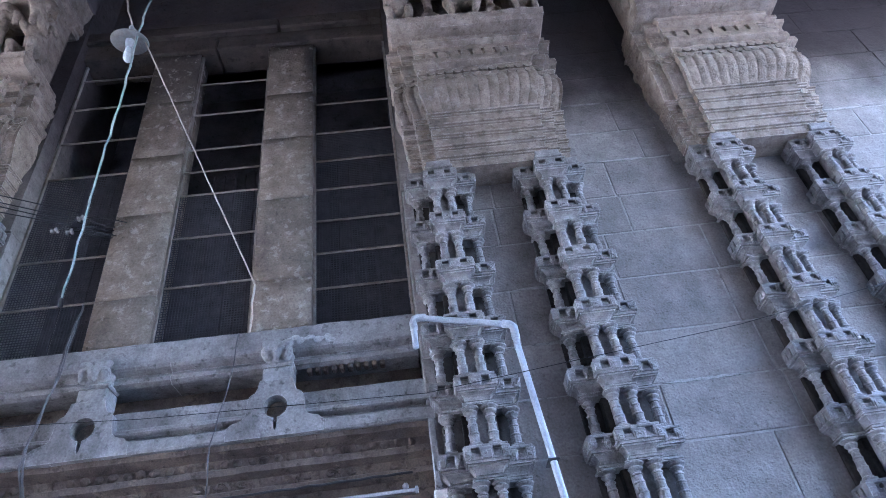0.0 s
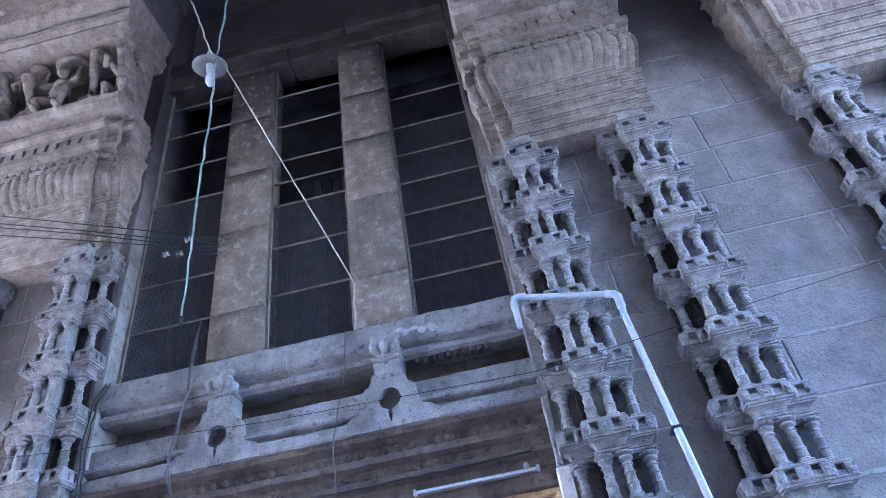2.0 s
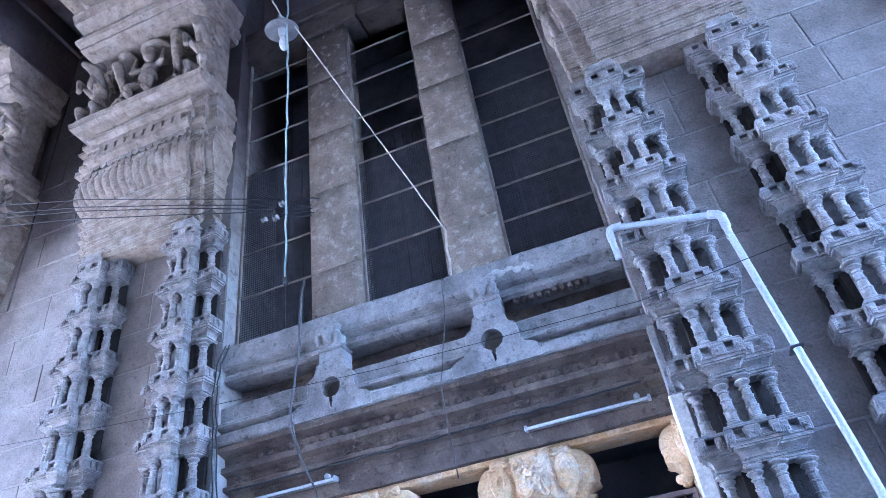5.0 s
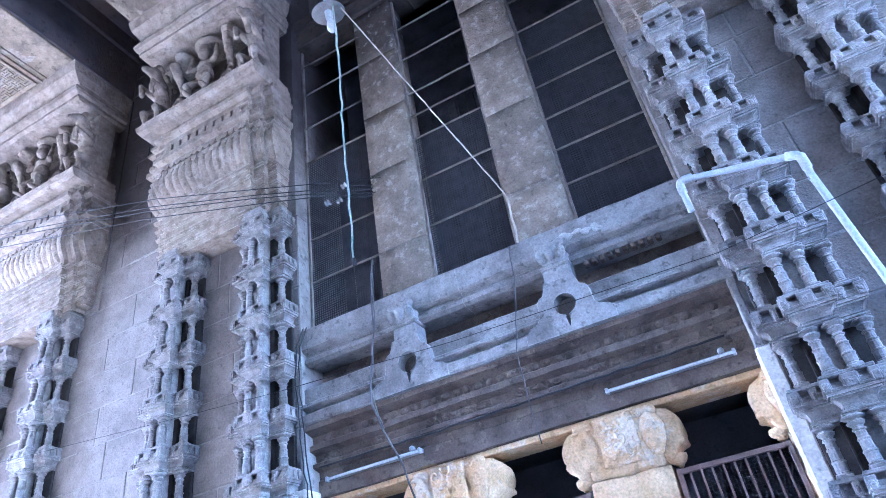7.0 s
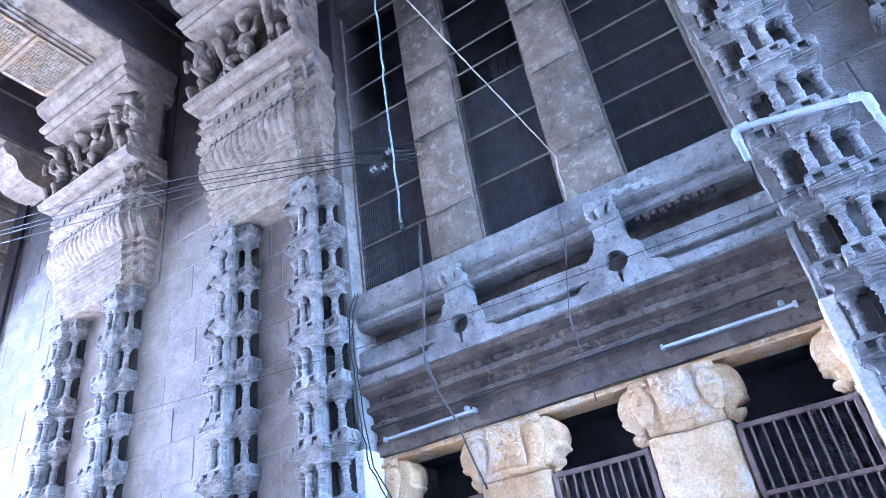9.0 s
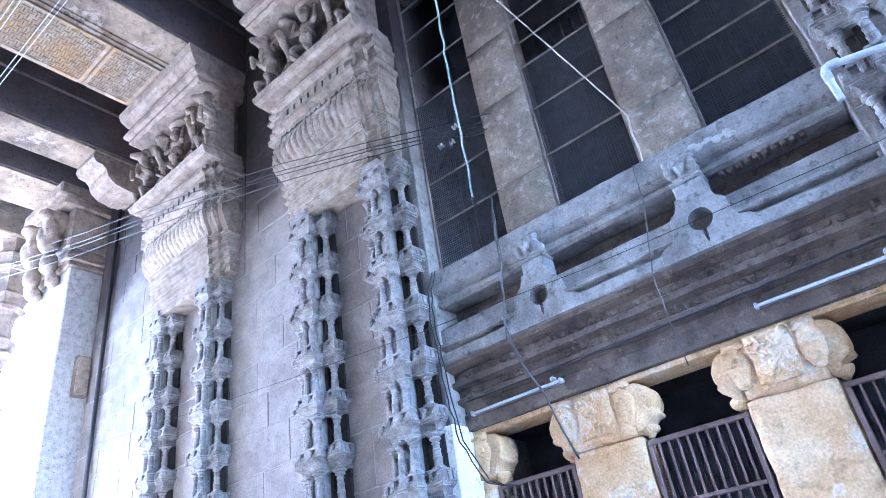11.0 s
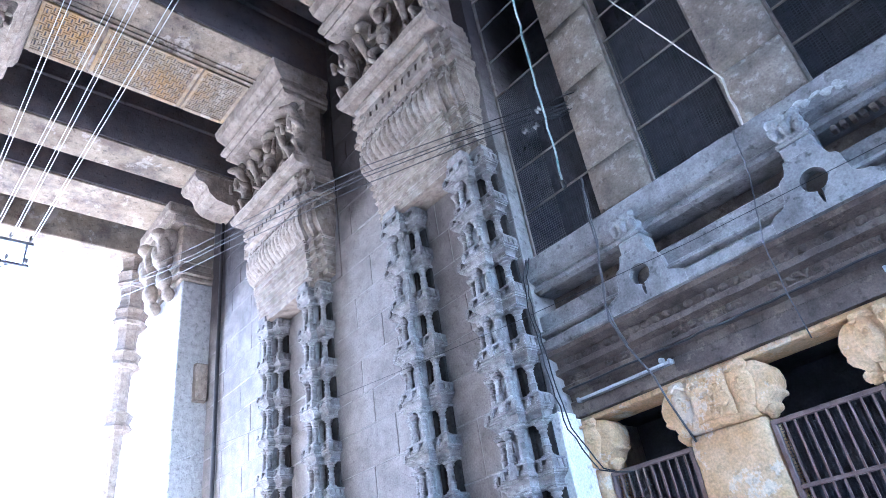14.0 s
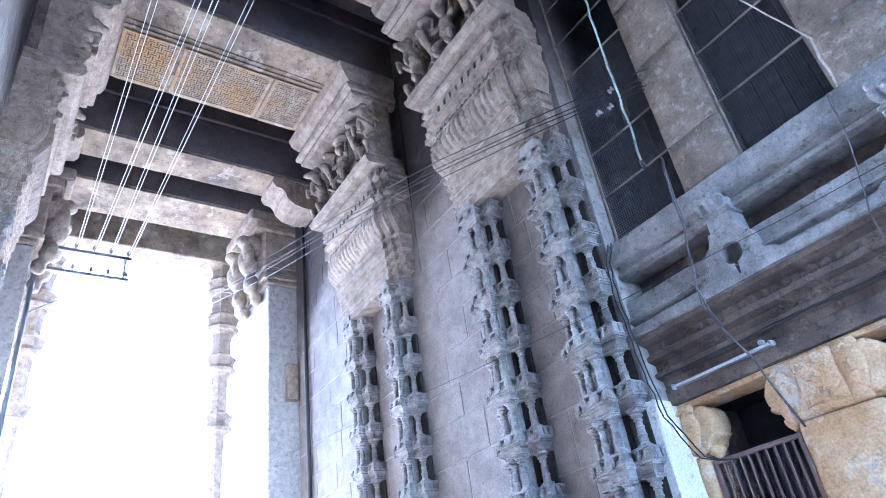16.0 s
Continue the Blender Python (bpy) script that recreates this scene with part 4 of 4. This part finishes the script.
BARS = ((6.66, 7.36, 8.82, 9.54, 10.31, 11.01), (6.75, 7.51, 8.26, 8.70, 9.15, 9.92, 10.65), (6.50, 7.03, 7.56, 8.12, 8.67, 9.25, 9.91))
for (a, b), bars, top in zip(((-NX + .01, -1.25), (-0.555, 0.545), (1.24, NX - .01)), BARS, (8.82, 8.26, 9.25)):
    t = thing("tall_window", "tall opening closed with grey wire mesh and steel bars", "window", group="tall windows")
    y = 0.24
    part("window_frame", boxes([(a, a + .035, y - .02, y + .03, WZ0, WZ1), (b - .035, b, y - .02, y + .03, WZ0, WZ1)], bevel=.004), STEEL, t)
    for z in bars:
        part("bar", boxes([(a + .035, b - .035, y - .015, y + .012, z - .011, z + .011)], bevel=.003), STEEL, t)
    p = 0.034
    rows = [(x - .0045, x + .0045, y + .016, y + .022, WZ0, top) for x in np.arange(a + .04, b - .03, p)]
    rows += [(a, b, y + .022, y + .028, z - .0045, z + .0045) for z in np.arange(WZ0, top, p)]
    tagged(part("wire_mesh", boxes(rows), WIRE, t), kind="stuff")

# ---- fittings ----
def tube_light(x0, x1, z, y):
    t = thing("tube_light", "unlit white fluorescent tube light on a grey batten", "light", group="tube lights")
    part("batten", boxes([(x0, x1, y - .02, y + .03, z + .005, z + .05)], bevel=.005), ENAMEL, t)
    bm = lathe(bmesh.new(), [(.014, 0), (.016, .01), (.016, x1 - x0 - .05), (.014, x1 - x0 - .04)], sides=10)
    part("glass_tube", bm, TUBE, t, m=Matrix.Translation((x0 + .02, y - .045, z + .02)) @ Matrix.Rotation(math.pi / 2, 4, "Y"), smooth=True)
    for x in (x0, x1 - .03):
        part("holder", boxes([(x, x + .03, y - .065, y, z - .005, z + .05)], bevel=.006), PVC, t)
    part("starter", lathe(bmesh.new(), [(.02, 0), (.03, .01), (.03, .05), (.014, .06)], sides=12), PVC, t, m=Matrix.Translation((x1 - .12, y + .03, z + .075)) @ Matrix.Rotation(math.pi / 2, 4, "X"), smooth=True)


tube_light(-2.24, -1.02, 4.0, 0.222)
tube_light(1.02, 2.24, 4.0, 0.222)

tube("conduit", [(-2.3, .15, 4.17), (-1.0, .15, 4.15), (.6, .15, 4.16), (2.2, .15, 4.18)], .012, CABLE, label="thin dark conduit along the balcony cornice", category="conduit", wobble=.006)

pipe = thing("drain_pipe", "pale grey plastic drain pipe with elbows fixed over the turret", "pipe")
R = 0.031
pts = [(2.36, -0.45, 5.16), (2.36, -0.45, 5.45), (2.372, -0.455, 5.483), (2.41, -0.462, 5.495), (3.24, -0.70, 5.155), (3.285, -0.706, 5.13), (3.30, -0.70, 5.08), (3.30, -0.66, 4.9)]
tube("pipe_run", pts, R, PVC, pipe, sides=12)
tube("pipe_run", [(3.30, -0.67, 4.95), (3.40, -0.58, 3.85), (3.47, -0.53, 3.0), (3.55, -0.50, 1.6)], R, PVC, pipe, sides=12)
for q in (((2.36, -0.45, 5.37), (2.36, -0.45, 5.45), (2.375, -0.456, 5.485), (2.41, -0.462, 5.495), (2.48, -0.482, 5.475)), ((3.20, -0.69, 5.175), (3.265, -0.705, 5.145), (3.295, -0.705, 5.115), (3.30, -0.685, 5.0))):
    tube("elbow", q, R + .009, PVC, pipe, sides=12)
part("pipe_clip", boxes([(3.35, 3.45, -0.625, -0.44, 3.845, 3.865)], bevel=.004), CABLE, pipe, "dark strap round the pipe")

# ---- wires, lamp and cables ----
lamp = thing("hanging_lamp", "unlit hanging lamp with an enamelled disc shade and bare bulb", "lamp", m=Matrix.Translation((-0.66, -1.5, 9.23)) @ Matrix.Rotation(radians(12), 4, "X"))
part("shade", lathe(bmesh.new(), [(0.05, .03), (0.19, .0), (0.215, -.015), (0.21, -.025), (0.05, .0)], sides=28), ENAMEL, lamp, smooth=True)
part("socket", lathe(bmesh.new(), [(0.045, -.12), (0.05, -.10), (0.05, .02), (0.035, .05), (0.03, .22), (.02, .24)], sides=14), PVC, lamp, smooth=True)
part("bulb", lathe(bmesh.new(), [(0.01, -.34), (.04, -.32), (0.06, -.27), (0.06, -.22), (.04, -.15), (0.035, -.12)], sides=14), TUBE, lamp, smooth=True)
for k in range(5):
    tube("wire_tail", [(.03, 0, .2), (.06 + .02 * k, -.03 + .015 * k, .16 - .02 * k), (.05 + .01 * k, .02, .05)], .006, PALE_CABLE, lamp, sides=5)
tube("lamp_cord", [(-0.66, -1.5, 9.44), (-.80, -1.45, 9.9), (-1.05, -1.4, 10.75), (-1.6, -1.3, 12.5)], .012, ROPE, label="twisted grey cord holding up the hanging lamp", category="cord", wobble=.012)
tube("teal_cable", [(-.1, -2.2, 12.5), (-.42, -1.7, 10.0), (-.545, -1.56, 9.15), (-.72, -1.25, 8.5), (-1.03, -.8, 7.67), (-1.30, -.36, 6.95), (-1.47, -.1, 6.5)], .013, TEAL_CABLE, label="loose white and teal cable hanging before the windows", category="cable", wobble=.012)
tube("teal_cable", [(-1.47, -.1, 6.5), (-1.46, -.1, 6.40)], .028, CABLE, label="black taped end of the hanging cable", category="cable")
tube("guy_rope", [(-.47, -1.5, 9.17), (.60, .10, 6.56)], .009, ROPE, label="taut pale rope from the lamp to the window frame", category="rope", wobble=.004)
tube("guy_rope", [(.60, .10, 6.56), (.57, .12, 6.3), (.56, .13, 5.9)], .014, ROPE, label="knotted rope end tied to the window frame", category="rope", wobble=.02)

# insulators on the left mullion and the wires that leave them along the wall
for k, (dy, dz) in enumerate(((0, 0), (.05, -.16), (-.04, -.20))):
    o = thing("insulator", "small grey porcelain reel insulator", "insulator", group="reel insulators", m=Matrix.Translation((-1.46 - .12 * k, -.2 + dy, 7.62 + dz)) @ Matrix.Rotation(radians(80), 4, "Y"))
    part("reel", lathe(bmesh.new(), [(.02, -.04), (.038, -.036), (.038, -.016), (.024, -.008), (.024, .008), (.038, .016), (.038, .036), (.02, .04)], sides=12), PORCELAIN, o, smooth=True)
    tube("binding_wire", [(0, 0, 0), (-.05, .1, .2), (-.06, .3, .42)], .006, CABLE, o, sides=5)
for k in range(4):
    d = Vector((0, -.03 * k, -.085 * k - .02 * (k % 2)))
    pts = [Vector(p) + d * f for p, f in (((-1.46 - .06 * (k % 3), -.25, 7.66), 1.0), ((-2.40, -.74, 7.70), 1.2), ((-4.35, -.79, 8.48), 1.7), ((-7.2, -1.0, 9.32), 2.3), ((-10.4, -1.06, 10.28), 2.6), ((-20.0, -1.5, 13.3), 3.0))]
    tube("service_wire", pts, .007, CABLE, label="dark service wire strung along the passage wall", category="wire", sides=5)
for k in range(4):
    a = Vector((-1.46 - .06 * (k % 3), -.18, 7.66 - .07 * k))
    tube("service_wire", sag(a, (-1.22, .14, 7.74 - .06 * k), .03, 6), .008, CABLE, label="short wire tail tied to the mullion", category="wire", sides=5)
tube("pale_wire", [(-16, -.9, 6.3), (-11.7, -.9, 5.76), (-9, -.9, 5.44), (-6.5, -.9, 5.15), (-4, -.9, 4.88), (-2, -.9, 4.68), (0, -.9, 4.53), (2.4, -.9, 4.45), (5.3, -.9, 4.75), (10.4, -.9, 5.6)], .0035, CABLE, label="thin slack wire crossing in front of the balcony", category="wire", sides=5)
tube("parapet_cable", [(-1.30, .05, 6.5), (-1.27, -.02, 6.3), (-1.30, -.06, 5.9), (-1.28, -.10, 5.4), (-1.32, -.12, 5.1), (-1.40, -.10, 4.60), (-1.36, .02, 4.3), (-1.24, .15, 3.95), (-1.16, .24, 3.5), (-1.14, .38, 3.25)], .011, STRAND, label="grey cable trailing over the balcony parapet", category="cable", wobble=.01)
tube("parapet_cable", [(-1.24, -.08, 6.2), (-1.26, -.10, 5.5), (-1.38, -.13, 4.75), (-1.33, .0, 4.3)], .009, STRAND, label="pale cable trailing over the balcony parapet", category="cable", wobble=.012)
tube("parapet_cable", [(.50, -.03, 5.84), (.47, -.08, 5.3), (.40, -.10, 4.9), (.33, -.08, 4.6), (.28, .1, 4.2), (.26, .28, 3.75)], .007, STRAND, label="thin pale cable hanging over the parapet", category="cable", wobble=.008)
for dx in (0, .05):
    tube("corner_cable", [(-2.33 + dx, -.03, 5.86), (-2.39 + dx, -.09, 5.6), (-2.42 + dx, -.09, 5.1), (-2.37 + dx, -.09, 4.6), (-2.36 + dx, -.06, 4.2), (-2.30 + dx, -.05, 3.7), (-2.2 + dx, .2, 3.25), (-1.9, .33, 3.16)], .008, CABLE, label="dark cables clipped down the corner of the niche", category="cable", wobble=.012)

# ---- fittings of the bright end ----
tube("wall_drain", [(-11.32, -.07, 12.2), (-11.32, -.07, G)], .045, CABLE, label="dark iron drain pipe down the passage wall", category="pipe", sides=10)
bx = thing("meter_box", "small weathered wooden box on the pier", "box")
part("box_body", boxes([(-11.999, -11.86, -.34, -.04, 7.25, 8.15)], bevel=.01), POST, bx)
part("box_door", boxes([(-11.86, -11.845, -.32, -.06, 7.28, 8.12)], bevel=.004), CARVED, bx)
corb = [(0.05, 11.75), (-.35, 11.75), (-.62, 11.80), (-.80, 11.95), (-.86, 12.12), (-.95, 12.2), (-1.10, 12.22), (-1.18, 12.34), (-1.16, 12.5), (.05, 12.5)]
for x0, x1 in ((-11.35, -10.5),):
    tagged(part("beam_corbel", extrude_x(bmesh.new(), corb, x0, x1), CARVED), "curved stone corbel under the beam end", "corbel")
    tagged(part("beam_corbel", extrude_x(bmesh.new(), [(-6.55 - y, z) for y, z in corb], x0, x1), CARVED), "curved stone corbel under the beam end", "corbel")
for s_, y_ in ((-1, -.73), (1, -5.82)):
    for cx in (-12.5, -13.4):
        rows = [(cx, y_ + s_ * .25, 11.6, .34, .30, .36), (cx, y_ + s_ * .35, 11.05, .26, .26, .34), (cx, y_ + s_ * .28, 10.5, .22, .2, .30), (cx + .2, y_ + s_ * .42, 11.3, .14, .16, .3), (cx - .2, y_ + s_ * .42, 11.3, .14, .16, .3),
                (cx, y_ + s_ * .5, 11.75, .2, .2, .18), (cx, y_ + s_ * .15, 10.1, .16, .16, .2)]
        tagged(weld(part("beast_carving", lumps(rows), CARVED, smooth=True), .04), "weathered rearing beast carved on the outer pier", "statue", group="carved bracket figures")
for yc in (-1.0, -5.55):
    t = thing("outer_column", "clustered carved stone column in the passage mouth", "column", group="outer columns")
    for z0, z1, g in ((G, 2.0, .0), (2.0, 4.6, -.25), (4.6, 4.9, -.1), (4.9, 7.4, -.28), (7.4, 7.8, -.08), (7.8, 9.0, -.22), (9.0, 9.4, -.02), (9.4, 10.2, -.14), (10.2, 10.6, .06), (10.6, 11.3, -.04), (11.3, 11.7, .12), (11.7, 12.2, .02)):
        part("drum", lathe(bmesh.new(), [(.40 + g * .75, 0), (.45 + g * .75, .08), (.39 + g * .75, .16), (.37 + g * .75, (z1 - z0) * .5), (.40 + g * .75, z1 - z0 - .1), (.46 + g * .75, z1 - z0)], (-14.95, yc, z0), sides=8), CARVED, t)


pole = thing("wire_bracket", "steel pole with two cross arms carrying the overhead wires", "pole")
tube("upright", [(-13.0, -5.72, G), (-13.0, -5.72, 11.2)], .055, POLE, pole, sides=8)
ARM_Y = (-5.0, -4.62, -4.26, -3.87)
for z in (10.93, 10.36):
    part("cross_arm", boxes([(-13.05, -12.95, -5.78, -3.80, z - .04, z + .04)], bevel=.008), POLE, pole)
    for y in ARM_Y:
        part("insulator", lathe(bmesh.new(), [(.015, 0), (.02, .05), (.05, .07), (.045, .10), (.03, .11), (.045, .14), (.03, .18)], (-13.0, y, z + .04), sides=10), PORCELAIN, pole, smooth=True)
part("arm_strut", boxes([(-13.03, -12.97, -3.95, -3.90, 10.36, 10.93)], bevel=.005), POLE, pole)
tube("brace", [(-13.0, -5.72, 9.2), (-13.0, -4.2, 10.33)], .02, POLE, pole, sides=6)
for y, y5, z5 in zip(ARM_Y, (-5.10, -4.50, -4.24, -3.68), (10.55, 10.92, 11.07, 11.40)):
    for d in (0, .05):
        a = Vector((-13.0, y + d, 11.06))
        b = a + (Vector((-5.0, y5 + d * 1.6, z5)) - a) * 2.3
        tube("overhead_wire", sag(a, b, .02, 8), .007, PALE_CABLE, label="pale overhead wire running along the passage", category="wire", sides=5)

# ---- granite blocks of the passage walls ----
def lime_smear(wall, xa, xb, z, rnd):
    """A ragged strip of pale pointing wiped over a bed joint."""
    bm = bmesh.new()
    n = max(4, int((xb - xa) / .05))
    rows = []
    for i in range(n + 1):
        x = xa + (xb - xa) * i / n
        end = min(1, 4 * i / n, 4 * (n - i) / n)
        up, dn = end * rnd.uniform(.008, .024) + .002, end * rnd.uniform(.008, .026) + .002
        rows.append([bm.verts.new(p) for p in ((x, .004, z - dn), (x, -.010, z - dn * .8), (x, -.011, z + up * .8), (x, .004, z + up))])
    for p, q in zip(rows, rows[1:]):
        for i in range(3):
            bm.faces.new((p[i], q[i], q[i + 1], p[i + 1]))
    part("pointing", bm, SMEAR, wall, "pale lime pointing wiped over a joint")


def stones(wall, xa, xb, seed):
    rnd = random.Random(seed)
    lime = random.Random(seed + 50)
    z = G
    while z < 14.0:
        h = min(rnd.uniform(0.52, 0.72), 14.2 - z)
        x = xa
        first = rnd.uniform(0.5, 1.4)
        while x < xb - 1e-3:
            w = first if x == xa else rnd.uniform(0.95, 1.75)
            if xb - x - w < 0.45:
                w = xb - x
            y = rnd.uniform(-0.005, 0.001)
            bm = box(bmesh.new(), x + .007, x + w - .007, y, 0.06, z + .007, z + h - .007, bevel=.010, jitter=.003)
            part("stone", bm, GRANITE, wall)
            if z > 1.5 and lime.random() < .38:
                a = lime.uniform(0, .4) * w
                lime_smear(wall, x + a, x + min(w, a + lime.uniform(.4, 1.0)), z, lime)
            x += w
        z += h


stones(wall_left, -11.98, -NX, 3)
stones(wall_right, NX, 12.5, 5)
